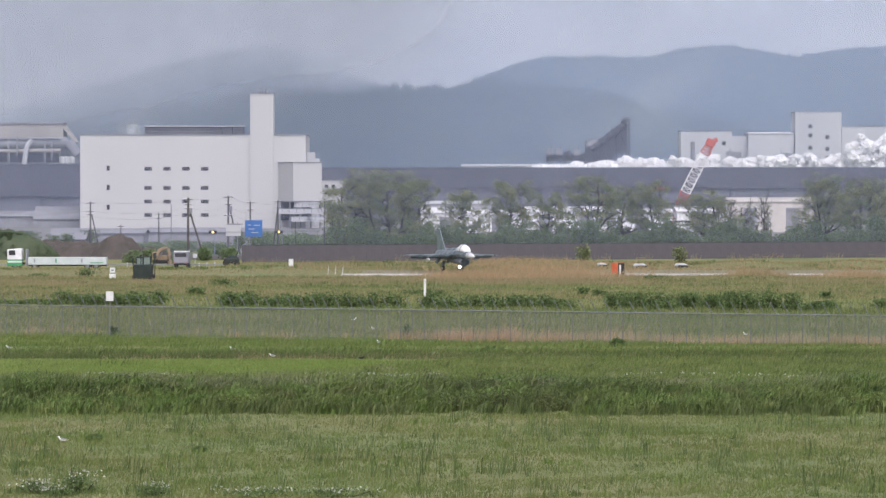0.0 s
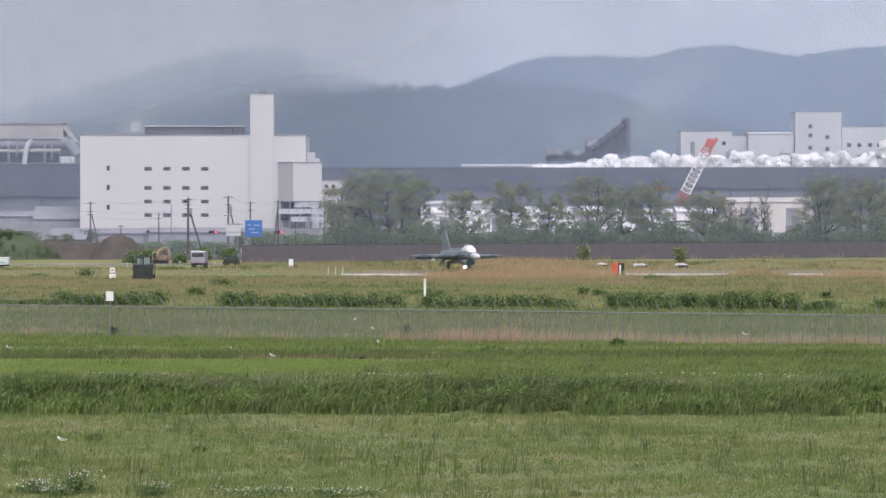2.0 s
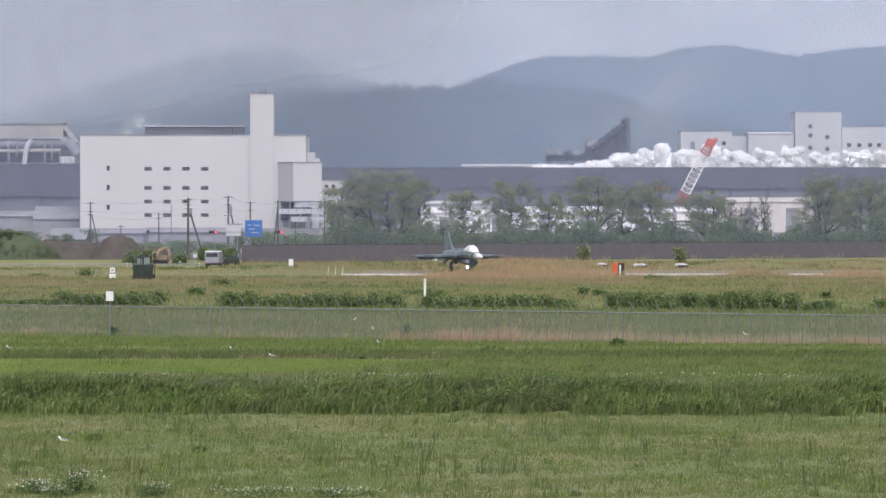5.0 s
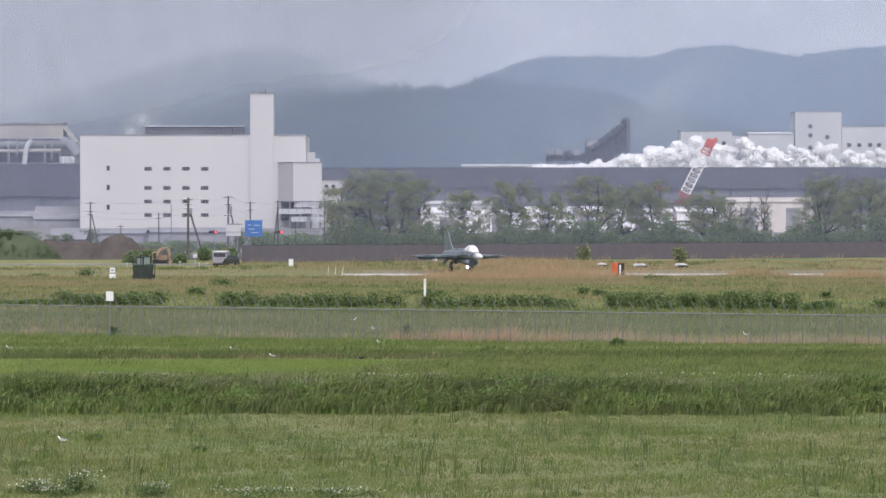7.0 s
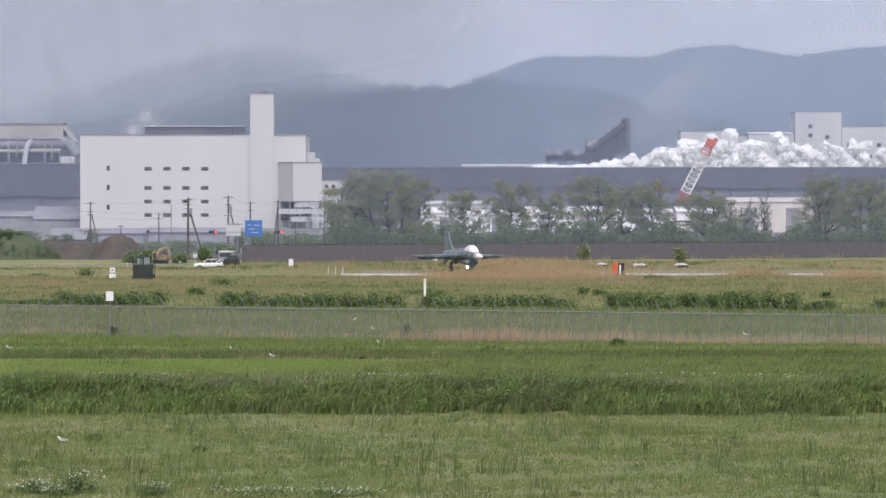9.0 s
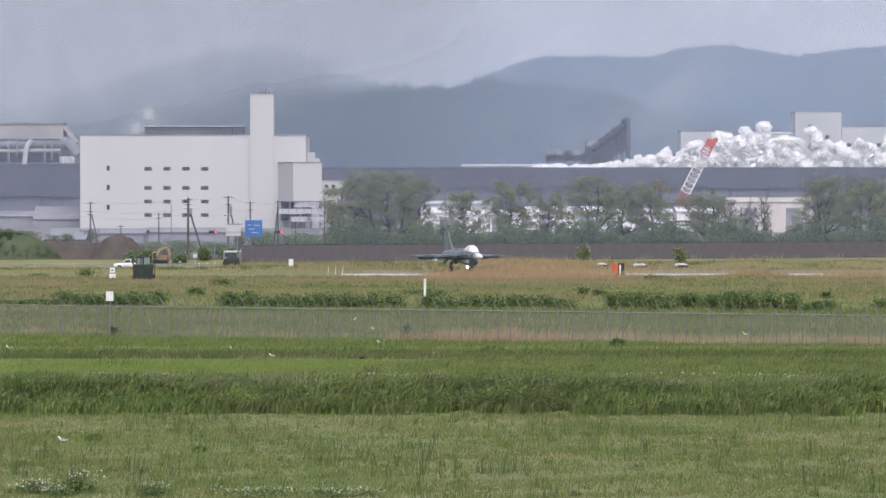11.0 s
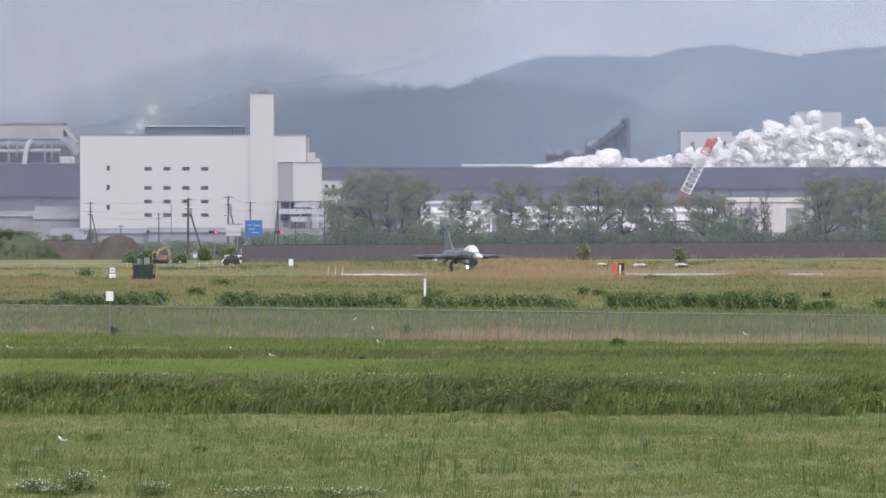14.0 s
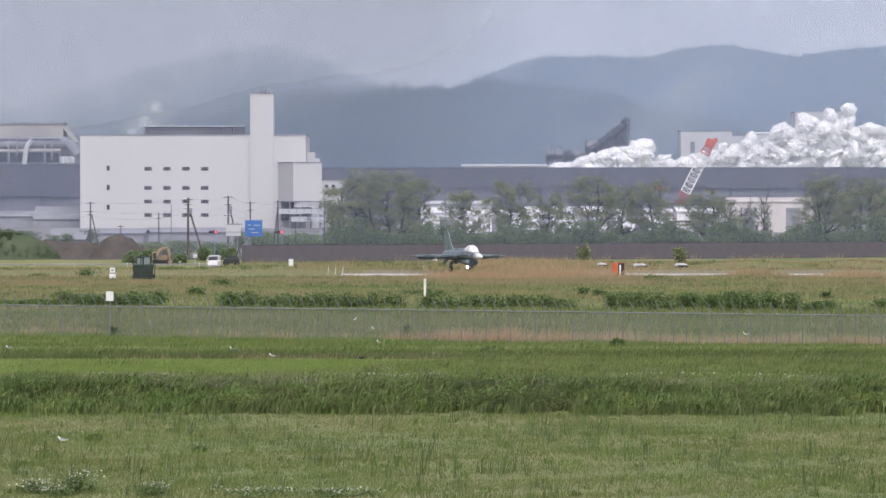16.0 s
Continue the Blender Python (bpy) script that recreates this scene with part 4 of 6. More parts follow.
sward("dry_grass", 46000, 506, 580, 0.75, 0.055, "orange_grass", "tall orange-brown grass behind the taxiway", lambda x, y: np.exp(-((x - 9.308) / 6.5) ** 2) + 0.3 * np.exp(-((x - 19.611) / 7) ** 2) + 0.15 * bumps(x, y, 5, 3) > rs.uniform(0.05, 1.0, len(x)), 0.2)
sward("dry_grass", 70000, 474, 492, 0.8, 0.05, "orange_grass", "tall orange-brown grass clumps beside the taxiway", lambda x, y: np.exp(-((x - 35.502) / 2.4) ** 2) + 0.9 * np.exp(-((x - 47.531) / 3.8) ** 2) + 0.3 * bumps(x, y, 3, 3) > rs.uniform(0.25, 1.1, len(x)), 0.2)
sward("field_grass", 5000, 528, 578, 0.25, 0.1, "lush", "greener grass by the road", patch(12, 0.3, 7.0))
sward("dry_grass", 30000, 527, 575, 0.4, 0.06, "orange_grass", "brown grass on the mounds", lambda x, y: bumps(x, y, 10, 8) + 1.4 * np.exp(-((x - 11) / 9) ** 2) + 1.4 * np.exp(-((x - 39) / 5) ** 2) + 1.5 * np.exp(-((x - 54) / 6) ** 2) + rs.normal(0, 0.4, len(x)) > 0.9, 0.2)


def leaves(name, pts, size, material, parent=None):
    """Leaf clumps: a bent pair of triangles at each point, turned at random."""
    n = len(pts)
    d1, d2 = rs.normal(0, 1, (n, 3)), rs.normal(0, 1, (n, 3))
    d1 /= np.linalg.norm(d1, axis=1)[:, None]
    d2 -= d1 * (d1 * d2).sum(1)[:, None]
    d2 /= np.linalg.norm(d2, axis=1)[:, None]
    s = (size * rs.uniform(0.5, 1.4, n))[:, None]
    v = np.stack([pts - d1 * s * 0.6, pts + d2 * s * 0.45, pts + d1 * s * 0.7, pts - d2 * s * 0.45 + d1 * s * 0.1], 1).reshape(-1, 3)
    return arrays(name, v, np.arange(4 * n).reshape(-1, 4), material, parent)


def tree(x, y, height, width, base=0.25, count=4200, material="leaf", lean=0.0, label="spreading broad-leaved tree with an open crown", stems=1):
    """Crooked stems, limbs that sweep out to flat tiers of foliage, and fine twigs standing out of them."""
    t = thing("tree", pose(x, y, float(ground_z(x, y)) - 0.05), label, "tree", "trees behind the fence wall")
    bm = bmesh.new()
    r = height * 0.021
    forks = []
    for k in range(stems):
        off = (k - (stems - 1) / 2) * width * 0.22 + rs.normal(0, 0.15)
        p, rad = Vector((off * 0.6, rs.normal(0, 0.3), 0)), r * (1.3 if k == stems // 2 else 1.0)
        top = height * rs.uniform(0.62, 0.8)
        for j in range(5):
            q = Vector((off * (0.6 + 0.12 * j) + lean * top * 0.35 * (j + 1) / 5 + rs.normal(0, 0.22), p.y + rs.normal(0, 0.2), top * (j + 1) / 5))
            rod(p, q, rad, rad * 0.82, n=7, bm=bm)
            p, rad = q, rad * 0.82
            if q.z > height * base * 0.55:
                forks.append((q.copy(), rad))
    pts = []
    tiers = 20 + 7 * stems
    per = int(count * 3.2) // tiers
    for i in range(tiers):
        up = (i + 0.5) / tiers
        a = 2.4 * i + rs.uniform(-0.4, 0.4)
        reach = width * 0.5 * rs.uniform(0.45, 1.0) * math.sqrt(max(0.1, 1 - (abs(up - 0.35) / 0.72) ** 2.2))
        c = Vector((math.cos(a) * reach + lean * height * 0.3 * up, math.sin(a) * reach * 0.7, height * (base + (0.95 - base) * up + rs.normal(0, 0.03))))
        near = min(forks, key=lambda f: abs(f[0].z - (c.z - height * 0.16)) + abs(f[0].x - c.x) * 0.4)
        p, rad = near[0], near[1] * 0.68
        mid = p.lerp(c, 0.5) + Vector((rs.normal(0, 0.25), rs.normal(0, 0.2), -height * 0.03 + rs.normal(0, 0.2)))
        rod(p, mid, rad, rad * 0.6, n=5, bm=bm)
        rod(mid, c, rad * 0.6, 0.025, n=5, bm=bm)
        wide = width * rs.uniform(0.09, 0.16)
        for k in range(6):
            e = c + Vector((rs.normal(0, wide), rs.normal(0, wide * 0.8), abs(rs.normal(0, height * 0.035))))
            rod(mid.lerp(c, rs.uniform(0.3, 1.0)), e, 0.035, 0.014, n=4, bm=bm)
        if rs.uniform() < 0.08:
            continue
        for k in range(4):
            q = np.array(c) + rs.normal(0, 1, 3) * np.array([wide * 0.7, wide * 0.6, height * 0.03])
            spread = np.array([wide * 0.44, wide * 0.4, height * 0.026]) * rs.uniform(0.6, 1.3)
            lump = np.clip(rs.normal(0, 1, (per // 4, 3)), -1.9, 1.9)
            pts.append(q + lump * spread)
    part("trunk", bm, "bark", t)
    pts = np.concatenate(pts)
    pts[:, 2] = np.clip(pts[:, 2], height * base * 0.7, height * 1.02)
    leaves("crown", pts, 0.15, material, t)
    return t


def shrub(x, y, height, width, count=700, material="bush", leaf=0.3, label="dense dark green shrub", group="field shrubs", name="shrub"):
    s = thing(name, pose(x, y, float(ground_z(x, y)) - 0.03), label, "bush", group)
    bm = bmesh.new()
    pts = []
    k = 7
    for i in range(k):
        a = rs.uniform(0, 2 * math.pi)
        rr = width * 0.5 * math.sqrt(rs.uniform(0, 0.8))
        tip = Vector((math.cos(a) * rr, math.sin(a) * rr * 0.8, height * rs.uniform(0.5, 0.95)))
        rod((tip.x * 0.3, tip.y * 0.3, 0), tip, 0.035, 0.012, n=4, bm=bm)
        q = np.array(tip) * np.array([1, 1, 0.62])
        pts.append(q + np.clip(rs.normal(0, 1, (count // k, 3)), -1.5, 1.5) * np.array([width * 0.16, width * 0.14, height * 0.24]))
    part("stem", bm, "bark", s)
    pts = np.concatenate(pts)
    pts[:, 2] = np.abs(pts[:, 2]) + 0.02
    leaves("foliage", pts, leaf, material, s)
    return s


# the row of trees behind the fence wall
for x, y, h, w, b, n, ln in (
    (-13.792, 668, 12.487, 8.956, 0.15, 6500, -0.1), (-16.635, 660, 8.738, 4.424, 0.1, 2600, 0.0), (-9.094, 665, 13.277, 11.59, 0.18, 9500, 0.0),
    (-4.415, 672, 12.323, 6.306, 0.2, 4200, 0.1), (3.362, 660, 10.331, 6.636, 0.36, 2800, -0.2),
    (10.52, 665, 11.94, 7.846, 0.36, 4300, 0.0), (16.577, 672, 9.62, 5.946, 0.3, 3200, 0.1),
    (23.679, 664, 12.738, 8.902, 0.38, 5200, 0.0), (28.373, 674, 10.704, 6.325, 0.34, 3000, 0.1),
    (32.957, 668, 11.77, 7.344, 0.36, 3800, -0.1), (41.483, 664, 9.8, 8.902, 0.34, 5000, 0.05),
    (60.722, 672, 12.683, 8.289, 0.36, 6000, -0.05), (67.809, 678, 12.163, 9.453, 0.34, 6500, 0.05),
    (74.152, 682, 11.812, 8.229, 0.34, 4000, 0.0)):
    tree(x, y, h, w, b, n, "leaf", ln, stems=3 if n > 6400 and x < 0 else 1 + int(w > 8))
for x, h in ((48.326, 8.183), (51.02, 9.351), (45.542, 8.716)):
    tree(x, 670, h, 3.4, 0.4, 260, "leaf_dark", 0.0, "thin almost bare young tree")
# undergrowth along the wall's far side
px = -15.559
i = 0
while px < 74.824:
    h = 4.4 + 1.6 * math.sin(i * 1.3) + rs.uniform(-0.6, 0.6)
    wide = rs.uniform(3.6, 5.6)
    shrub(px, 648 + rs.uniform(-6, 6) + 0.2 * max(px, 0), h, wide, 2400, "leaf_dark", 0.23, "tall dark green thicket behind the fence wall", "thicket behind the wall", "thicket")
    px += wide * 0.52
    i += 1
for k in range(26):
    shrub(-17.07 + k * 3.4 + rs.uniform(-0.6, 0.6), 690 + rs.uniform(-3, 3), rs.uniform(3.2, 4.6), rs.uniform(4.4, 5.6), 900, "leaf_dark", 0.34, "dark green undergrowth under the trees", "thicket behind the wall", "thicket")
for k in range(8):
    shrub(-34.4 + k * 2.2 + rs.uniform(-0.6, 0.6), 715 + rs.uniform(-3, 3), rs.uniform(1.4, 3.4), rs.uniform(2.0, 3.4), 700, "leaf_dark", 0.24, "dark green scrub below the mill", "scrub below the mill", "scrub")
for x, y, h, w in ((-47.25, 660, 2.2, 5), (-43.38, 655, 2.1, 5), (-45.227, 650, 1.9, 4), (-41.679, 670, 2.2, 5), (-36.676, 664, 2.1, 5), (-34.42, 660, 1.9, 4), (-29.993, 680, 3.6, 5), (-28.122, 690, 3.6, 6), (-24.422, 690, 3.6, 6), (-21.489, 685, 3.6, 5), (-52.559, 660, 2.2, 4)):
    shrub(x, y, h, w, 2600, "scrub_leaf", 0.2, "green thicket by the road", "thicket by the road", "thicket")
for k in range(7):
    shrub(-82.0 + k * 2.9 + rs.uniform(-0.8, 0.8), 760 + rs.uniform(-4, 4), rs.uniform(2.0, 3.8), rs.uniform(2.8, 4.0), 700, "leaf_dark", 0.26, "hazy green scrub before the mill yard", "scrub below the mill", "scrub")
# two young trees before the wall
shrub(19.306, 583, 2.9, 1.9, 420, "leaf", 0.24, "young bushy tree before the dark wall", "saplings", "sapling")
shrub(32.3, 575, 2.5, 1.7, 380, "leaf", 0.24, "young bushy tree before the dark wall", "saplings", "sapling")

# shrubs just beyond the perimeter fence: long irregular rows
for a, c, y, h, step in ((-32.613, -23.878, 362, 1.35, 1.0), (-18.63, -11.197, 360, 1.4, 1.05), (-10.751, -3.792, 358, 1.3, 1.15), (-1.05, 10.786, 356, 1.15, 1.2), (14.205, 22.557, 352, 1.5, 1.0), (22.711, 28.905, 350, 1.9, 1.0), (28.74, 33.312, 348, 1.2, 1.1), (-38.049, -32.953, 364, 0.7, 1.5)):
    x = a
    while x < c:
        shrub(x, y + rs.uniform(-3, 3), h * rs.uniform(0.65, 1.1), rs.uniform(1.5, 2.4), 620, "bush", 0.15, "dense dark green shrub beyond the fence")
        x += step * rs.uniform(0.7, 1.3)
for x, y, h, w in ((-40.477, 480, 1.3, 2.2), (-45.947, 480, 0.6, 2.4), (-23.542, 400, 0.9, 1.6), (-23.242, 440, 0.8, 2.6), (23.692, 470, 0.6, 2.4), (13.192, 400, 0.9, 1.0), (34.995, 385, 0.8, 1.2), (14.616, 395, 0.7, 1.4), (-0.736, 392, 0.7, 2.0), (-2.36, 400, 0.5, 2.5), (36.62, 352, 1.0, 2.2), (-2.424, 280, 1.1, 0.45), (-22.236, 284, 0.9, 0.4), (10.819, 262, 0.5, 0.8), (3.123, 257, 0.35, 1.2), (-13.776, 166, 0.2, 0.5), (-9.145, 159, 0.18, 0.5)):
    shrub(x, y, h, w, 260, "bush", 0.18, "low weedy bush in the rough grass", "weedy bushes", "weed")
for k in range(46):
    x = rs.uniform(-22, 22) if k % 2 else rs.uniform(-1, 9)
    y = 188.5 + rs.uniform(-2.0, 5)
    shrub(x, y, rs.uniform(0.5, 1.0), rs.uniform(1.2, 2.8), 1500, ("bush", "dyke_green", "reed", "lush")[k % 4], 0.06, "leafy bramble among the dyke grass", "bushes on the dyke", "dyke_bush")
for k in range(9):
    shrub(0.6 + 0.85 * k + rs.uniform(-0.4, 0.4), 192.5 + rs.uniform(-1.5, 3), rs.uniform(0.8, 1.15), rs.uniform(1.4, 2.4), 1500, ("dyke_green", "lush", "dyke_green")[k % 3], 0.06, "bright green leafy bramble on the dyke", "bushes on the dyke", "dyke_bush")
for px, w in ((-44.6, 2.6), (-42.4, 2.4), (-37.6, 2.2), (-34.4, 2.0), (-31.0, 2.4)):
    shrub(px, 606.5 + rs.uniform(0, 3), rs.uniform(1.3, 2.1), w, 1400, "scrub_leaf", 0.18, "green scrub behind the road", "scrub by the road", "scrub")
# flowering bushes at the meadow's near edge
for x, y, h, w in ((-13.206, 137.5, 0.42, 1.3), (-11.828, 137.5, 0.66, 1.2), (-9.281, 136.5, 0.4, 1.0), (-6.045, 135.4, 0.32, 2.4), (-3.33, 135.4, 0.3, 2.2), (-12.654, 136.5, 0.3, 1.0)):
    s = shrub(x, y, h, w, 700, "bush", 0.07, "low bush with white blossom in the meadow", "blossoming bushes", "flowering_bush")
    n = 90
    leaves("blossom", np.stack([rs.normal(0, w * 0.3, n), rs.normal(0, w * 0.25, n), h * rs.uniform(0.65, 1.2, n)], 1), 0.06, "flower", s)
n = 400
fx = np.concatenate([rs.uniform(-6.935, -0.114, 180), rs.uniform(-18.02, -13.188, 90), rs.uniform(8.981, 20.35, 130)])
fy = 212 + 1.5 * bumps(fx, fx * 0, 1.5) + rs.normal(0, 0.5, n)
tagged(leaves("blossom_drift", np.stack([fx, fy, ground_z(fx, fy) + 0.6 + rs.uniform(0, 0.1, n)], 1), 0.07, "flower"), "drifts of white blossom behind the reeds", "flowers", kind="stuff")


# ---- perimeter fence ----
def perimeter_fence():
    x0, y0, x1, y1 = -36.0, 289.2, 34.0, 259.4
    ln = math.hypot(x1 - x0, y1 - y0)
    f = thing("perimeter_fence", pose(x0, y0, 0, 0, 0, math.degrees(math.atan2(y1 - y0, x1 - x0))), "galvanised chain-link perimeter fence with slanted arms", "fence")
    bm = rod((0, 0, -0.1), (0, 0, 2.12), 0.026, n=6)
    rod((0, 0, 2.1), (-0.42, -0.02, 2.86), 0.03, 0.025, n=6, bm=bm)
    first = part("post", bm, "post_grey", f)
    n = int(ln / 0.86)
    for i in range(1, n):
        o = new("post", first.data)
        o.parent = f
        o.matrix_basis = pose(i * 0.86, 0.02 * math.sin(i * 3.1), 0.015 * math.sin(i * 1.3), 0.6 * math.sin(i * 2.1), 0.9 * math.sin(i * 1.7))
    part("top_rail", rod((0, -0.05, 2.1), (ln, -0.05, 2.1), 0.045, n=6), "steel", f)
    part("bottom_rail", rod((0, -0.05, 0.12), (ln, -0.05, 0.12), 0.02, n=5), "steel", f)
    v, q = [], []
    w, h = 0.0058, 2.0
    for k in range(int((ln + h) / 0.1)):
        a = k * 0.1 - h
        for s in (1, -1):
            b = a if s == 1 else a + h
            c = b + s * h
            i = len(v)
            v += [(b - w, 0, 0.08), (b + w, 0, 0.08), (c + w, 0.0, 0.08 + h), (c - w, 0.0, 0.08 + h)]
            q.append((i, i + 1, i + 2, i + 3))
    arrays("chain_link", v, q, "plant_grey", f)


perimeter_fence()


# ---- markers and boxes on the field ----
def on(x, y):
    return float(ground_z(x, y))


s = thing("notice_board", pose(-22.344, 282.6, on(-22.344, 282)), "white blank notice board on a thin post at the fence", "sign")
part("post", rod((0, 0, 0), (0, 0, 3.0), 0.035, n=6), "steel", s)
part("board", box((0, -0.05, 2.806), (0.491, 0.04, 0.643), 0.01), "white", s)

s = thing("marker_post", pose(-1.669, 389, on(-1.669, 389)), "white upright marker post in the grass", "post")
part("shaft", box((0, 0, 0.85), (0.22, 0.16, 1.75), 0.03), "white", s)
part("cap", box((0, 0, 1.74), (0.26, 0.2, 0.06), 0.01), "white", s)

s = thing("field_box", pose(-37.254, 475, on(-37.254, 475)), "white two-part equipment box on legs in the grass", "equipment box")
part("lower_box", box((0, 0, 0.3), (0.72, 0.5, 0.55), 0.05), "white", s)
part("upper_box", box((0, 0, 0.98), (0.6, 0.45, 0.6), 0.05), "white", s)
part("neck", box((0, 0, 0.63), (0.35, 0.3, 0.16)), "steel", s)
part("hood", box((0, 0, 1.33), (0.7, 0.55, 0.07), 0.02), "plant_grey", s)
for sx in (-0.28, 0.28):
    part("leg", box((sx, 0, 0.0), (0.07, 0.3, 0.3)), "steel", s)
part("vent", box((0, -0.235, 0.98), (0.3, 0.02, 0.16)), "plant_grey", s)

s = thing("utility_box", pose(-19.907, 552, on(-19.907, 552)), "small white utility cabinet on the verge", "cabinet")
part("body", box((0, 0, 0.5), (0.62, 0.45, 0.95), 0.04), "white", s)
part("lid", box((0, 0, 1.0), (0.7, 0.52, 0.08), 0.02), "cladding_dim", s)
part("plinth", box((0, 0, 0.02), (0.7, 0.5, 0.12)), "concrete", s)

s = thing("runway_marker", pose(20.074, 483, on(20.074, 483)), "orange-red and black marker board with a white stripe", "marker")
part("red_panel", box((-0.389, 0, 0.85), (0.648, 0.12, 1.55), 0.02), "orange", s)
part("black_panel", box((0.356, 0, 0.85), (0.712, 0.12, 1.6), 0.02), "black", s)
part("white_stripe", box((0.227, -0.075, 0.85), (0.194, 0.03, 1.2)), "white", s)
part("top_stripe", box((0, 0.0, 1.66), (1.36, 0.16, 0.05)), "orange", s)
for sx in (-0.55, 0.55):
    part("leg", rod((sx, 0.05, -0.1), (sx, 0.05, 0.4), 0.04), "steel", s)

for x, w, y in ((20.532, 1.3, 545), (25.266, 1.8, 540), (30.551, 1.7, 540)):
    s = thing("sandbag_cover", pose(x, y, on(x, y)), "pale rounded cover with a dark side by the taxiway", "cover", "covers by the taxiway")
    part("shell", loft([(-w / 2, 0.3, 0.15, 0.12, 0.12), (-w * 0.4, 0.34, 0.4, 0.28, 0.3), (w * 0.2, 0.36, 0.42, 0.28, 0.32), (w / 2, 0.28, 0.2, 0.14, 0.2)], 14), "cladding_dim", s, smooth=True)
    part("skirt", box((0.12 * w, -0.2, 0.2), (w * 0.8, 0.6, 0.38), 0.1), "olive", s)
for x in (-13.675, -12.819, -11.969):
    s = thing("marker_stake", pose(x, 500, on(x, 500), 0, 8, 0), "thin white stake at the taxiway's end", "stake", "taxiway stakes")
    part("stake_rod", rod((0, 0, -0.1), (0, 0, 0.95), 0.035, n=6), "white", s)
    part("tip", rod((0, 0, 0.95), (0, 0, 1.0), 0.045, n=6), "orange", s)
strip("kerb", -150, -27.135, 580.6, 582.4, -0.72, "concrete", "pale concrete kerb along the road cutting", "kerb")
for x, h in ((-37.672, 1.0), (-35.49, 1.9), (-34.924, 0.8), (-33.792, 0.8), (-32.66, 0.9), (-52.871, 0.7), (-58.53, 0.7), (-45.191, 0.8)):
    d = thing("delineator_post", pose(x, 603.4, on(x, 603.4)), "slim white post on the far road edge", "post", "road edge posts")
    part("post_shaft", rod((0, 0, -0.1), (0, 0, h), 0.05, n=6), "cladding_dim", d)
    part("reflector", box((0, -0.05, h - 0.15), (0.16 if h < 1.5 else 0.6, 0.05, 0.22 if h < 1.5 else 0.6), 0.02), "cladding_dim", d)
k = thing("guard_rail", pose(0, 602.6, -1.05), "low galvanised guard rail along the road", "rail")
part("beam", box((-47.133, 0, 0.52), (37.933, 0.06, 0.16), 0.02), "plant_grey", k)
for i in range(24):
    part("post", box((-65.696 + i * 1.6, 0.06, 0.2), (0.1, 0.1, 0.8)), "steel", k)


def arresting_unit():
    """A dark green machine under netting with raised stakes at its corners."""
    x, y = -33.254, 468
    a = thing("covered_machine", pose(x, y, on(x, y)), "dark green tarpaulin-covered machine with upright stakes", "machine")
    part("hull", box((0, 0, 0.85), (2.0, 1.6, 1.45), 0.12, taper=1.16), "olive", a)
    part("cabin", box((0, 0.1, 1.85), (1.75, 1.2, 1.0), 0.08), "olive", a)
    part("front_window", box((0.42, -0.52, 1.9), (0.66, 0.05, 0.75), 0.01), "dull_pane", a, "dull grey-green window")
    part("front_window", box((-0.42, -0.52, 1.85), (0.66, 0.05, 0.65), 0.01), "dull_pane", a, "dull grey-green window")
    for sx, sy, h, ln in ((-0.95, -0.7, 2.35, -0.38), (0.95, -0.7, 2.3, 0.38), (-1.2, 0.7, 2.1, -0.06), (1.25, 0.7, 2.2, 0.06), (-0.25, -0.7, 2.45, 0.0)):
        part("stake", rod((sx, sy, 0.3), (sx + ln, sy, h), 0.06, n=6), "olive", a)
        part("stake_head", box((sx + ln, sy, h), (0.28, 0.2, 0.14), 0.03), "olive", a)
    for sx in (-0.95, 0.95):
        for sy in (-0.7, 0.7):
            part("wheel", rod((sx, sy - 0.12, 0.3), (sx, sy + 0.12, 0.3), 0.32, n=14), "black", a)
    a.scale = (0.95, 1, 1.12)
    part("mast", rod((-0.1, 0.2, 2.1), (-0.1, 0.2, 3.5), 0.035, n=5), "olive", a)


arresting_unit()


def dark_machine():
    x, y = -28.456, 566
    a = thing("parked_roller", pose(x, y, on(x, y)), "low dark olive machine parked on the verge", "machine")
    part("hull", box((0.1, 0, 0.62), (2.0, 1.4, 0.7), 0.15), "olive", a)
    part("cover", loft([(-0.6, 0.95, 0.3, 0.2, 0.2), (0.0, 1.0, 0.5, 0.42, 0.3), (0.6, 1.0, 0.45, 0.3, 0.3), (1.0, 0.95, 0.2, 0.1, 0.1)], 12), "olive", a)
    part("arm", rod((0.6, -0.2, 1.0), (1.0, -0.2, 2.0), 0.07), "olive", a)
    for sx in (-0.7, 0.75):
        for sy in (-0.6, 0.6):
            part("wheel", rod((sx, sy - 0.15, 0.36), (sx, sy + 0.15, 0.36), 0.38, n=14), "black", a)


dark_machine()


def mound(x, y, w, h, material, label, deep=4.0):
    """A loose heap: a broad dome with an uneven surface."""
    u, v = np.meshgrid(np.linspace(-1, 1, 44), np.linspace(-1, 1, 22), indexing="xy")
    r = np.clip(1 - (u ** 2 + v ** 2), 0, 1) ** 0.8
    z = h * r * (1 + 0.13 * bumps(u * w, v * deep, 2.2, x)) + 0.045 * rs.normal(0, 1, u.shape) * (r > 0.02) - 0.05
    i = np.arange(21 * 44).reshape(21, 44)[:, :-1].ravel()
    m = thing("earth_mound", pose(x, y, on(x, y)), label, "mound", "earth mounds")
    arrays("mound_body", np.stack([u * w / 2, v * deep / 2 * 1.0, z], -1).reshape(-1, 3), np.stack([i, i + 1, i + 45, i + 44], 1), material, m)


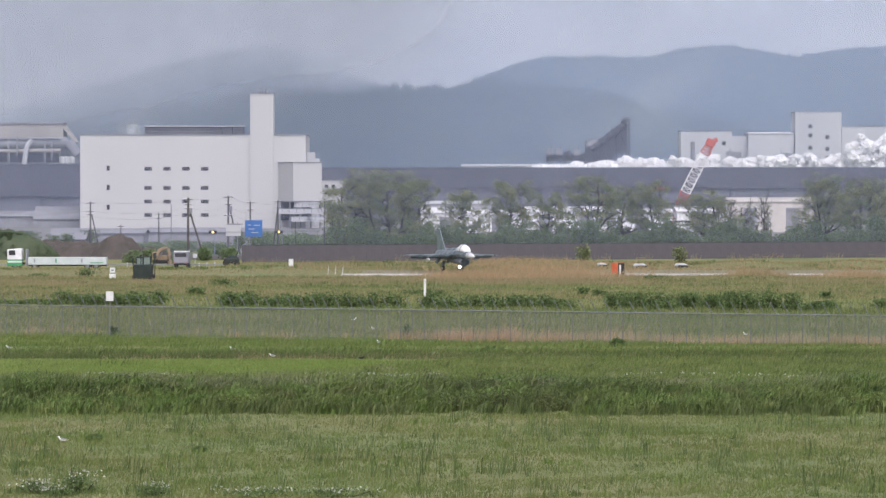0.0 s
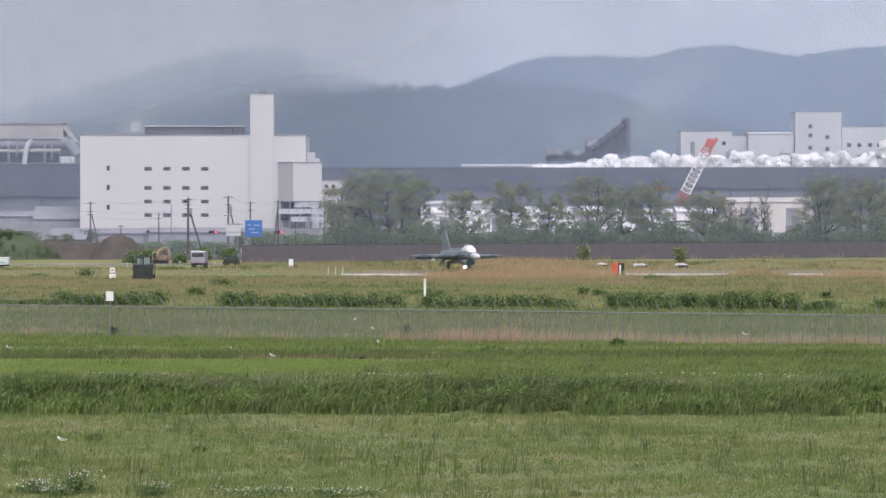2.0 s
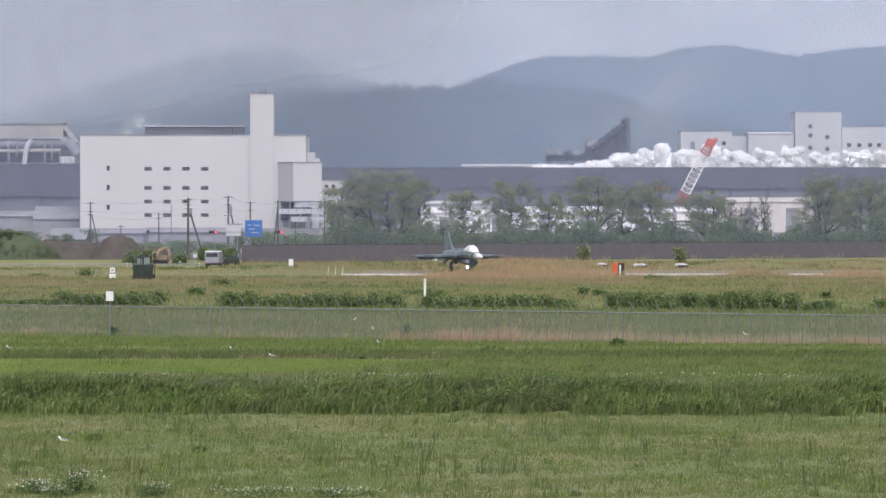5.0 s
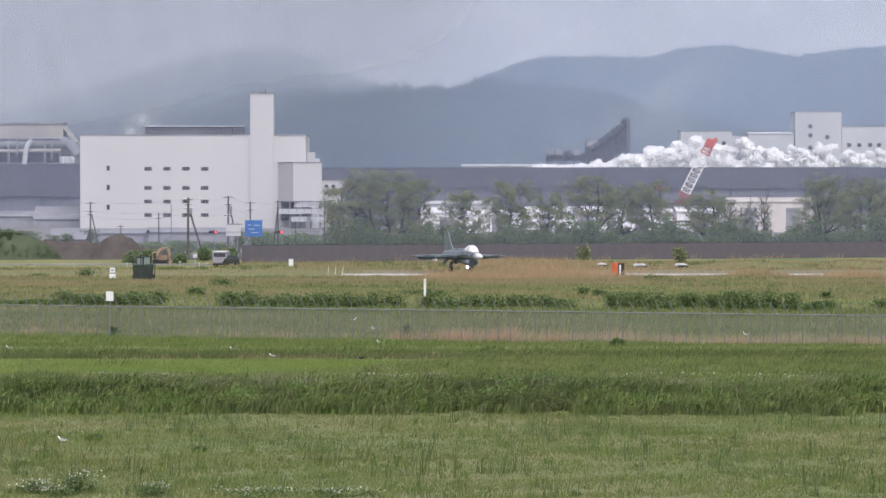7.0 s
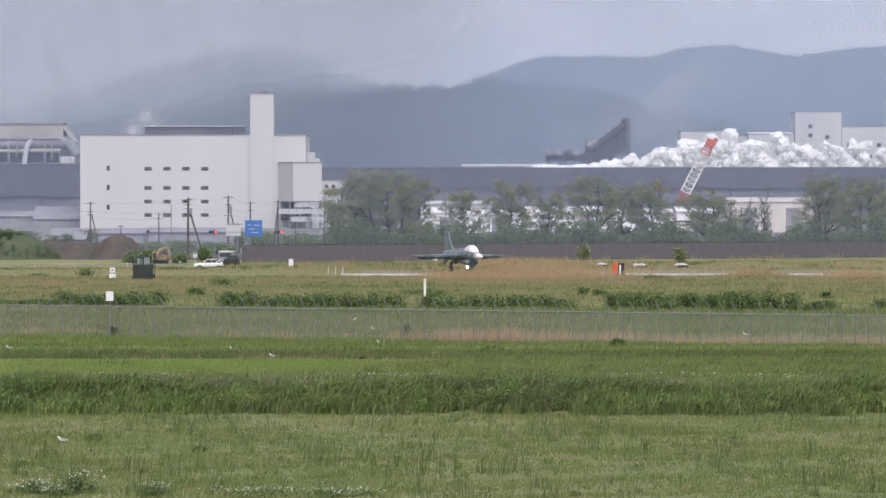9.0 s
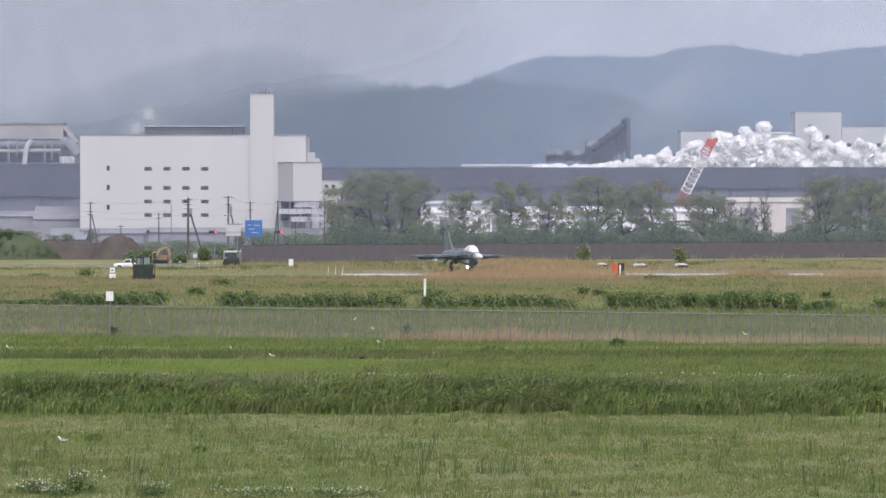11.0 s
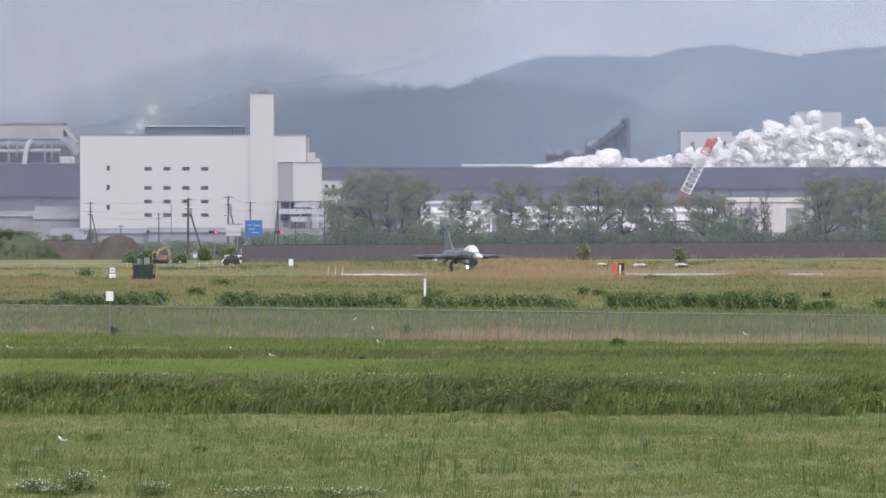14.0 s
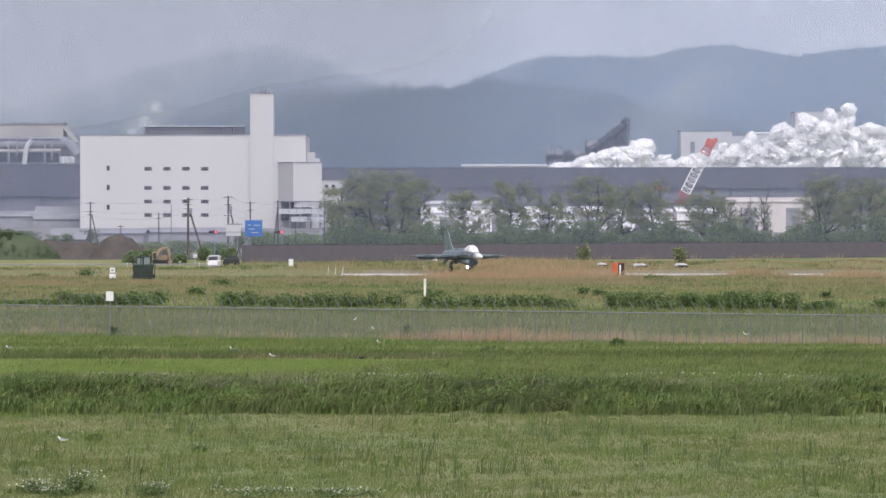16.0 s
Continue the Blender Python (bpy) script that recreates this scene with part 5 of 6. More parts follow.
mound(-47.6, 618, 8.5, 3.4, "brown_soil", "heap of bare brown earth behind the road", 9)
mound(-53.2, 622, 13, 2.5, "brown_soil", "low heap of brown earth behind the road", 8)
mound(-57.872, 622, 11, 2.6, "brown_soil", "low heap of brown earth behind the road", 8)
mound(-43.669, 622, 8, 1.6, "brown_soil", "low heap of brown earth behind the road", 8)
mound(-63.9, 613, 17, 4.1, "bank_grass", "smooth grassy bank behind the road", 9)
n = 26000
gx, gy = rs.uniform(-8.2, 8.2, n), rs.uniform(-4.3, 0.6, n)
gr = np.clip(1 - (gx / 8.5) ** 2 - (gy / 4.5) ** 2, 0, 1) ** 0.8
blades("bank_blades", gx[gr > 0.03] - 63.9, gy[gr > 0.03] + 613, 4.0 * gr[gr > 0.03] - 0.25, 0.3, 0.07, "bank_blade", 0.4, 0.2, "rank green grass on the bank behind the road")
strip("yard_earth", -56, -27.5, 609.5, 650, 0.04, "brown_soil", "bare brown earth yard behind the road", "yard")


def excavator():
    x, y = -39.972, 606
    e = thing("excavator", pose(x, y, on(x, y) + 0.02), "faded yellow excavator with a folded arm", "excavator")
    part("boom", loft([(0, 0, 0.16, 0.2, 0.2), (0.9, 0.5, 0.2, 0.34, 0.3), (1.7, 0.35, 0.18, 0.26, 0.26), (2.3, 0.05, 0.14, 0.16, 0.16)], 8, power=4), "yellow", e, m=pose(-1.35, -0.4, 1.1, 0, -38, 0))
    part("stick", loft([(0, 0, 0.16, 0.22, 0.22), (0.8, 0.08, 0.16, 0.26, 0.22), (2.0, 0, 0.12, 0.13, 0.13)], 8, power=4), "yellow", e, m=pose(0.55, -0.4, 2.45, 0, 82, 0))
    part("bucket", loft([(0, 0, 0.5, 0.3, 0.35), (0.5, -0.1, 0.5, 0.4, 0.35), (0.9, -0.25, 0.45, 0.15, 0.1)], 10, power=4), "yellow", e, m=pose(0.75, -0.4, 0.55, 0, 60, 0))
    part("cab", box((-1.6, 0.7, 1.2), (1.1, 1.1, 1.3), 0.12), "yellow", e)
    part("cab_window", box((-1.6, 0.13, 1.35), (0.8, 0.05, 0.7), 0.01), "pane", e)
    part("house", box((-0.4, 0.9, 0.95), (1.8, 1.6, 0.8), 0.12), "yellow", e)
    e.scale = (0.86, 1, 0.92)
    part("ram", rod((-1.2, -0.4, 0.8), (-0.4, -0.4, 1.9), 0.07), "steel", e)
    for sy in (0.0, 1.6):
        part("track", box((-0.6, sy, 0.3), (2.8, 0.5, 0.6), 0.22), "black", e)


excavator()


# ---- poles, wires, signs and signals by the road ----
def pole(x, y, h, arms=(), strut=None, r=0.14, label="grey concrete utility pole with crossarms", drum=False):
    p = thing("utility_pole", pose(x, y, on(x, y)), label, "pole", "utility poles")
    part("shaft", rod((0, 0, -0.3), (0, 0, h), r * 1.2, r * 0.75, n=8), "wood_pole", p)
    for z, w in arms:
        a = part("crossarm", box((0, -0.1, h - z), (w, 0.1, 0.12)), "wood_pole", p)
        for k in (-0.45, -0.2, 0.2, 0.45):
            part("insulator", rod((k * w, -0.1, h - z + 0.06), (k * w, -0.1, h - z + 0.24), 0.05, n=6), "white", a)
    if strut:
        part("strut", rod((0, 0.1, h - strut[0]), (strut[1], 0.6, -0.2), r * 0.75, r * 0.8, n=7), "wood_pole", p)
    if drum:
        part("transformer", rod((0.36, -0.1, h - 2.4), (0.36, -0.1, h - 1.6), 0.24, n=10), "plant_grey", p)
        part("bracket", box((0.18, -0.1, h - 2.0), (0.3, 0.08, 0.08)), "wood_pole", p)
    return p


PY = 645.0
POLES = ((-53.959, 8.33), (-37.004, 8.98), (-32.86, 9.195), (-30.173, 8.296), (-25.837, 8.473))
pole(POLES[0][0], PY, POLES[0][1], ((0.25, 1.3), (1.5, 1.1), (2.0, 0.9)), (1.2, 1.6))
pole(POLES[1][0], 612, 8.98, ((0.3, 1.5), (1.0, 1.1), (1.6, 1.2)), (1.3, 2.4), 0.18, drum=True)
pole(POLES[2][0], PY, POLES[2][1], ((0.2, 1.5), (1.3, 1.0), (3.0, 1.3)), (1.0, 1.9), 0.15, drum=True)
pole(POLES[3][0], 660, POLES[3][1], ((0.2, 1.2), (1.3, 1.0)), None, 0.13)
pole(POLES[4][0], 660, POLES[4][1], ((0.2, 1.1), (1.1, 0.9)), (1.0, -0.9), 0.15)
pole(-46.53, 690, 6.377, ((0.2, 1.3), (0.9, 1.0)), None, 0.11)
pole(-58.077, 760, 3.89, ((0.3, 1.3),), None, 0.11)
pole(-18.3, 650, 8.057, (), None, 0.08, "slim grey steel pole")
pole(-22.744, 650, 5.269, (), None, 0.08, "slim grey steel pole")
pole(19.231, 645, 5.909, (), None, 0.06, "slim pale steel pole")
pole(-14.928, 640, 3.965, (), None, 0.06, "slim pale steel pole")
pole(52.511, 720, 9.317, (), None, 0.06, "slim pale steel pole")
pole(0.386, 720, 8.642, (), None, 0.06, "slim pale steel pole")
pole(7.915, 720, 8.642, (), None, 0.06, "slim pale steel pole")

s = thing("bus_shelter", pose(-23.9, 700, 0), "long dark flat-roofed shelter on thin posts below the mill", "shelter")
part("roof", box((0, 0, 3.35), (6.8, 2.4, 0.28), 0.05), "dark_wall", s)
part("fascia", box((0, -1.22, 3.3), (6.9, 0.06, 0.4)), "plant_grey", s)
for sx in (-3.1, -1.0, 1.0, 3.1):
    part("post", rod((sx, -0.9, 0), (sx, -0.9, 3.3), 0.09, n=6), "steel", s)
part("back_panel", box((0.6, 1.0, 1.6), (4.4, 0.1, 2.2)), "plant_grey", s)

s = thing("street_lamp", pose(-43.85, 680, 0), "slim grey street lamp with a short arm", "street lamp")
part("shaft", rod((0, 0, 0), (0, 0, 7.794), 0.09, 0.06), "steel", s)
part("arm", rod((0, 0, 7.794), (-0.9, 0, 7.977), 0.05), "steel", s)
part("lamp_head", box((-1.1, 0, 7.977), (0.6, 0.25, 0.12), 0.04), "plant_grey", s)


def wire(p, q, sag, r=0.013):
    w = thing("power_cable", pose(0, 0, 0), "thin black overhead cable between poles", "cable", "overhead cables")
    p, q = Vector(p), Vector(q)
    at = [p.lerp(q, k / 10) - Vector((0, 0, sag * 4 * (k / 10) * (1 - k / 10))) for k in range(11)]
    bm, rings = bmesh.new(), []
    for c in at:
        rings.append([bm.verts.new(c + Vector((0, r * math.cos(a), r * math.sin(a)))) for a in (0.8, 2.4, 3.9, 5.5)])
    for a, b in zip(rings, rings[1:]):
        for i in range(4):
            bm.faces.new((a[i], a[(i + 1) % 4], b[(i + 1) % 4], b[i]))
    part("strand", bm, "black", w)


line = [(-75.577, PY, POLES[0][1] + 0.3), (POLES[0][0], PY, POLES[0][1]), (POLES[1][0], 612, 8.98), (POLES[2][0], PY, POLES[2][1]), (POLES[3][0], 660, POLES[3][1]), (POLES[4][0], 660, POLES[4][1]), (-7.77, 690, POLES[4][1] - 1)]
for a, b in zip(line, line[1:]):
    for dz, dx, sag in ((-0.1, 0.5, 0.45), (-1.5, 0.2, 0.55), (-2.3, 0.0, 0.65)):
        wire((a[0] + dx, a[1], a[2] + dz), (b[0] + dx, b[1], b[2] + dz), sag)

s = thing("road_sign", pose(-28.295, 630, 0), "blue road direction sign with white lettering bars", "road sign")
part("post", rod((-0.591, 0.15, 0), (-0.591, 0.15, 5.155), 0.09), "steel", s)
bd = part("board", box((0, 0, 4.352), (2.618, 0.08, 2.449), 0.02), "blue", s)
for dx, dz, w in ((0.15, -0.62, 1.1), (-0.3, -0.1, 1.0), (0.45, 0.45, 0.9), (-0.62, 0.5, 0.5)):
    part("lettering_bar", box((dx, -0.06, 4.352 + dz), (w, 0.02, 0.09)), "cladding_dim", bd)
s = thing("sign_gantry", pose(-31.236, 628, 0), "pale blank sign panel on a steel post", "road sign")
part("post", rod((0.6, 0.1, -0.2), (0.6, 0.1, 5.338), 0.1), "steel", s)
part("panel", box((0, 0, 4.159), (2.189, 0.08, 1.852), 0.02), "cladding_dim", s)
part("rail_bar", box((0.2, -0.06, 5.001), (2.526, 0.08, 0.16)), "plant_grey", s)
part("rail_bar", box((0.0, -0.06, 3.822), (2.105, 0.05, 0.1)), "plant_grey", s)


def signal(x, y, z, side):
    """A horizontal three-lamp traffic signal on an arm; each lens turns in its hood."""
    s = thing("traffic_signal", pose(x, y, 0), "horizontal three-lamp traffic signal on a post", "traffic signal", "traffic signals")
    part("post", rod((side, 0.2, 0), (side, 0.2, z + 0.4), 0.09, 0.07), "steel", s)
    part("arm", rod((side, 0.2, z + 0.25), (-1.1, 0.2, z + 0.25), 0.05), "steel", s)
    hs = part("housing", box((-0.42, 0.12, z), (1.3, 0.2, 0.42), 0.06), "black", s)
    lens = {}
    for name, dx, lit in (("green_lens", -0.84, "pane"), ("amber_lens", -0.42, "lamp_amber"), ("red_lens", 0.0, "lamp_red")):
        bm = rod((0, -0.05, 0), (0, -0.01, 0), 0.16, 0.16, n=16)
        ob = part(name, bm, lit, s, m=pose(dx, -0.02, z))
        part("lens_back", rod((0, 0.0, 0), (0, 0.04, 0), 0.16, 0.16, n=16), "pane", ob)
        hood = bmesh.new()
        for a in range(-80, 81, 20):
            r = radians(a)
            box((dx + 0.22 * math.sin(r), -0.12, z + 0.22 * math.cos(r)), (0.09, 0.2, 0.02), bm=hood, turn=Matrix.Rotation(r, 3, "Y"))
        part("hood", hood, "black", hs)
        lens[name] = (ob, dx, z)
    return lens


SIGNALS = [signal(-34.805, 645, 3.66, -0.2), signal(-24.688, 645, 3.66, 0.1)]


# ---- gulls ----
def gull(x, y, turn, back="grey_wing", label="white gull standing in the grass", lift=0.12, body="beige"):
    g = thing("gull", pose(x, y, on(x, y) + lift, 0, 0, turn), label, "bird", "gulls on the grass")
    g.scale = (0.72, 0.72, 0.72)
    part("body", loft([(-0.24, 0.2, 0.03, 0.02, 0.02), (-0.14, 0.2, 0.07, 0.05, 0.06), (0.0, 0.22, 0.1, 0.08, 0.09), (0.1, 0.25, 0.085, 0.07, 0.08), (0.17, 0.3, 0.045, 0.05, 0.05)], 12), body, g, smooth=True)
    part("head", loft([(0.1, 0.33, 0.02, 0.03, 0.05), (0.15, 0.36, 0.05, 0.05, 0.05), (0.2, 0.37, 0.045, 0.04, 0.04), (0.235, 0.365, 0.015, 0.015, 0.015)], 10), body, g, smooth=True)
    part("bill", rod((0.23, 0, 0.362), (0.29, 0, 0.352), 0.013, 0.004, n=6), "yellow", g)
    for sy in (-1, 1):
        part("wing", loft([(-0.3, 0.21, 0.012, 0.01, 0.01), (-0.15, 0.24, 0.025, 0.035, 0.03), (0.02, 0.26, 0.028, 0.05, 0.05), (0.1, 0.27, 0.012, 0.02, 0.02)], 8), back, g, m=pose(0, sy * 0.08, 0))
        part("leg", rod((0.02, sy * 0.035, -lift / 0.72), (0.0, sy * 0.035, 0.16), 0.009, n=5), "yellow", g)
    part("tail", slab([(-0.2, -0.03, 0.2), (-0.2, 0.03, 0.2), (-0.36, 0.045, 0.19), (-0.36, -0.045, 0.19)], 0.012), "beige", g)
    return g


GULLS = [gull(-14.346, 158.6, 200, lift=0.34), gull(-26.527, 257.3, 170, lift=0.14), gull(-12.772, 255.4, 190, lift=0.14), gull(-9.94, 244.7, 170, lift=0.14), gull(-4.922, 293.7, 120, lift=0.14), gull(-4.035, 264.0, 130, lift=0.14), gull(20.227, 282.0, 150, lift=0.14), gull(-6.624, 314.7, 20, lift=0.14)]
gull(-4.601, 239.7, 10, "black", "dark crow-like bird standing by the ditch", 0.2, "black")


# ---- the fighter jet ----
def fighter():
    """A single-seat fighter; x runs to its nose, the origin lies under its nose wheel."""
    j = thing("fighter_jet", pose(0, 0, 0), "blue-camouflaged single-engine fighter jet with pale nose and canopy", "fighter jet")
    part("fuselage", loft([(2.9, 2.02, 0.5, 0.42, 0.42), (1.5, 2.1, 0.62, 0.5, 0.5), (0, 2.15, 0.7, 0.55, 0.5), (-2, 2.1, 0.95, 0.6, 0.6), (-5, 2.0, 1.1, 0.62, 0.62), (-8, 2.0, 0.85, 0.6, 0.6), (-9.6, 2.0, 0.62, 0.55, 0.55)], 24), "camo", j, smooth=True)
    part("radome", loft([(4.95, 1.9, 0.02, 0.02, 0.02), (4.6, 1.92, 0.15, 0.14, 0.14), (3.9, 1.97, 0.34, 0.3, 0.3), (2.9, 2.02, 0.5, 0.42, 0.42)], 20), "canopy", j, "pale grey-white nose cone", smooth=True)
    part("pitot_tube", rod((4.9, 0, 1.9), (5.6, 0, 1.9), 0.02, n=5), "camo_under", j)
    # the glass is coloured white in place of reflected sky
    part("canopy", loft([(2.35, 2.42, 0.14, 0.06, 0.1), (2.1, 2.45, 0.44, 0.38, 0.1), (1.6, 2.5, 0.58, 0.66, 0.1), (1.0, 2.5, 0.64, 0.82, 0.1), (0.2, 2.5, 0.64, 0.86, 0.1), (-0.6, 2.5, 0.58, 0.66, 0.1), (-1.5, 2.5, 0.36, 0.24, 0.1)], 20), "canopy", j, "canopy coloured white for the sky's reflection", smooth=True)
    part("canopy_frame", loft([(1.02, 2.5, 0.66, 0.84, 0.1), (0.86, 2.5, 0.66, 0.86, 0.1)], 20), "camo_under", j)
    part("spine", loft([(-1.0, 2.5, 0.35, 0.5, 0.2), (-3, 2.5, 0.4, 0.4, 0.2), (-7, 2.4, 0.3, 0.35, 0.2), (-9.4, 2.3, 0.15, 0.2, 0.2)], 14), "camo", j, smooth=True)
    part("intake", loft([(1.2, 1.2, 0.62, 0.4, 0.42), (0, 1.25, 0.66, 0.45, 0.45), (-2.5, 1.45, 0.8, 0.5, 0.45), (-5, 1.6, 0.8, 0.5, 0.4)], 20), "camo_under", j, smooth=True)
    # a dark plug stands for the shade inside the open intake
    part("intake_shade_plug", loft([(1.23, 1.2, 0.54, 0.3, 0.33), (1.1, 1.2, 0.5, 0.28, 0.3)], 20), "camo_and_shade_dark", j)
    part("nozzle", loft([(-9.6, 2.0, 0.6, 0.55, 0.55), (-10.5, 2.0, 0.45, 0.45, 0.45)], 18), "rust", j)
    for s in (-1, 1):
        part("wing", slab([(-1.2, s * 0.8, 2.0), (-4.7, s * 5.5, 1.94), (-6.1, s * 5.5, 1.94), (-7.0, s * 0.8, 2.0)], 0.2), "camo", j)
        part("leading_flap", slab([(-1.0, s * 0.9, 1.96), (-4.6, s * 5.2, 1.9), (-4.85, s * 5.2, 1.66), (-1.5, s * 0.9, 1.68)], 0.1), "camo_and_shade_dark", j)
        part("flaperon", slab([(-6.9, s * 1.0, 1.95), (-6.3, s * 4.4, 1.9), (-6.7, s * 4.4, 1.55), (-7.4, s * 1.0, 1.55)], 0.08), "camo_and_shade_dark", j)
        part("strake", slab([(1.4, s * 0.55, 2.2), (-1.2, s * 1.25, 2.05), (-2.6, s * 0.9, 2.0), (-2.6, s * 0.5, 2.05)], 0.08), "camo", j)
        part("tailplane", slab([(-7.6, s * 0.7, 1.95), (-9.4, s * 2.95, 1.75), (-10.4, s * 2.95, 1.75), (-10.0, s * 0.6, 1.95)], 0.09), "camo", j)
        part("tip_rail", rod((-3.6, s * 5.55, 1.92), (-6.4, s * 5.55, 1.92), 0.075, n=8), "camo_under", j)
        if s < 0:
            pod = part("pylon", box((-4.0, s * 3.4, 1.72), (1.8, 0.1, 0.36), 0.03), "camo_under", j)
            part("store", loft([(-2.4, 0, 0.03, 0.03, 0.03), (-2.9, 0, 0.14, 0.14, 0.14), (-4.6, 0, 0.14, 0.14, 0.14), (-5.4, 0, 0.06, 0.06, 0.06)], 12), "canopy", pod, m=pose(0, s * 3.4, 1.45))
        part("ventral_fin", slab([(-7.2, s * 0.5, 1.5), (-7.8, s * 0.8, 0.9), (-8.8, s * 0.8, 0.9), (-8.8, s * 0.5, 1.5)], 0.06), "camo", j)
        part("main_strut", rod((-4.2, s * 0.75, 1.4), (-4.2, s * 1.15, 0.34), 0.09, 0.07), "white", j)
        part("gear_door", slab([(-3.5, s * 0.95, 1.25), (-4.9, s * 0.95, 1.25), (-4.8, s * 1.3, 0.6), (-3.6, s * 1.3, 0.6)], 0.04), "camo_under", j)
    part("fin", slab([(-6.2, 0, 2.5), (-7.3, 0, 2.9), (-9.3, 0, 5.05), (-10.3, 0, 5.05), (-9.9, 0, 2.4)], 0.1), "camo_fin", j, "blue-green tail fin")
    part("rudder", slab([(-9.98, 0, 2.5), (-10.32, 0, 5.0), (-10.75, 0, 5.0), (-10.5, 0, 2.5)], 0.07), "camo_fin", j)
    part("nose_strut", rod((-0.1, 0, 1.0), (0.0, 0, 0.3), 0.07), "white", j)
    part("nose_gear_door", slab([(0.2, 0.25, 0.95), (-1.0, 0.25, 0.95), (-1.0, 0.4, 0.55), (0.1, 0.4, 0.55)], 0.03), "camo_under", j)
    part("lamp_bracket", rod((-0.05, 0, 0.62), (0.05, -0.4, 0.62), 0.03, n=6), "white", j)
    lamp = part("landing_light", rod((0.16, -0.4, 0.62), (0.24, -0.4, 0.62), 0.12, 0.17, n=16), "lamp_white", j, "bright landing light")
    part("lamp_bowl", rod((0.05, -0.4, 0.62), (0.17, -0.4, 0.62), 0.08, 0.21, n=16), "steel", lamp)
    wheels = []
    for x, y, r, w in ((0, 0, 0.24, 0.16), (-4.2, 1.15, 0.34, 0.2), (-4.2, -1.15, 0.34, 0.2)):
        t = part("wheel", rod((0, -w / 2, 0), (0, w / 2, 0), r, n=20), "black", j, "black tyre", m=pose(x, y, r))
        part("rim", rod((0, -w / 2 - 0.01, 0), (0, w / 2 + 0.01, 0), r * 0.5, n=12), "white", t)
        wheels.append((t, x, y, r))
    return j, wheels


JET, JET_WHEELS = fighter()


# ---- vehicles on the road ----
def tyres(v, spots, r, w):
    made = []
    for x, y in spots:
        t = part("wheel", rod((0, -w / 2, 0), (0, w / 2, 0), r, n=16), "black", v, m=pose(x, y, r))
        part("rim", rod((0, -w / 2 - 0.01, 0), (0, w / 2 + 0.01, 0), r * 0.55, n=10), "steel", t)
        made.append((t, x, y, r))
    return made


def sedan():
    c = thing("white_sedan", pose(0, 0, 0), "white four-door saloon car driving along the road", "car")
    part("body", loft([(2.15, 0.55, 0.7, 0.12, 0.25), (2.0, 0.58, 0.8, 0.2, 0.33), (0.9, 0.62, 0.84, 0.3, 0.38), (-1.3, 0.64, 0.84, 0.32, 0.4), (-2.05, 0.64, 0.8, 0.3, 0.36), (-2.2, 0.6, 0.7, 0.2, 0.25)], 20, power=4), "white", c)
    part("glasshouse", loft([(1.0, 0.92, 0.74, 0.02, 0.1), (0.35, 0.95, 0.7, 0.36, 0.1), (-0.9, 0.95, 0.7, 0.38, 0.1), (-1.6, 0.95, 0.72, 0.03, 0.1)], 16, power=4), "pane", c)
    part("roof", box((-0.3, 0, 1.36), (1.5, 1.25, 0.09), 0.04), "white", c)
    for s in (-1, 1):
        for x0, x1 in ((0.85, 0.3), (-0.25, -0.3), (-1.0, -1.5)):
            part("pillar", rod((x0, s * 0.72, 0.95), (x1, s * 0.64, 1.34), 0.04, n=5), "white", c)
        part("headlight", box((2.08, s * 0.6, 0.68), (0.15, 0.32, 0.13), 0.04), "canopy", c)
        part("tail_light", box((-2.14, s * 0.6, 0.74), (0.1, 0.3, 0.14), 0.03), "red", c)
        part("mirror", box((0.65, s * 0.9, 0.98), (0.12, 0.18, 0.12), 0.03), "white", c)
    return c, tyres(c, [(1.3, 0.74), (1.3, -0.74), (-1.3, 0.74), (-1.3, -0.74)], 0.3, 0.2)


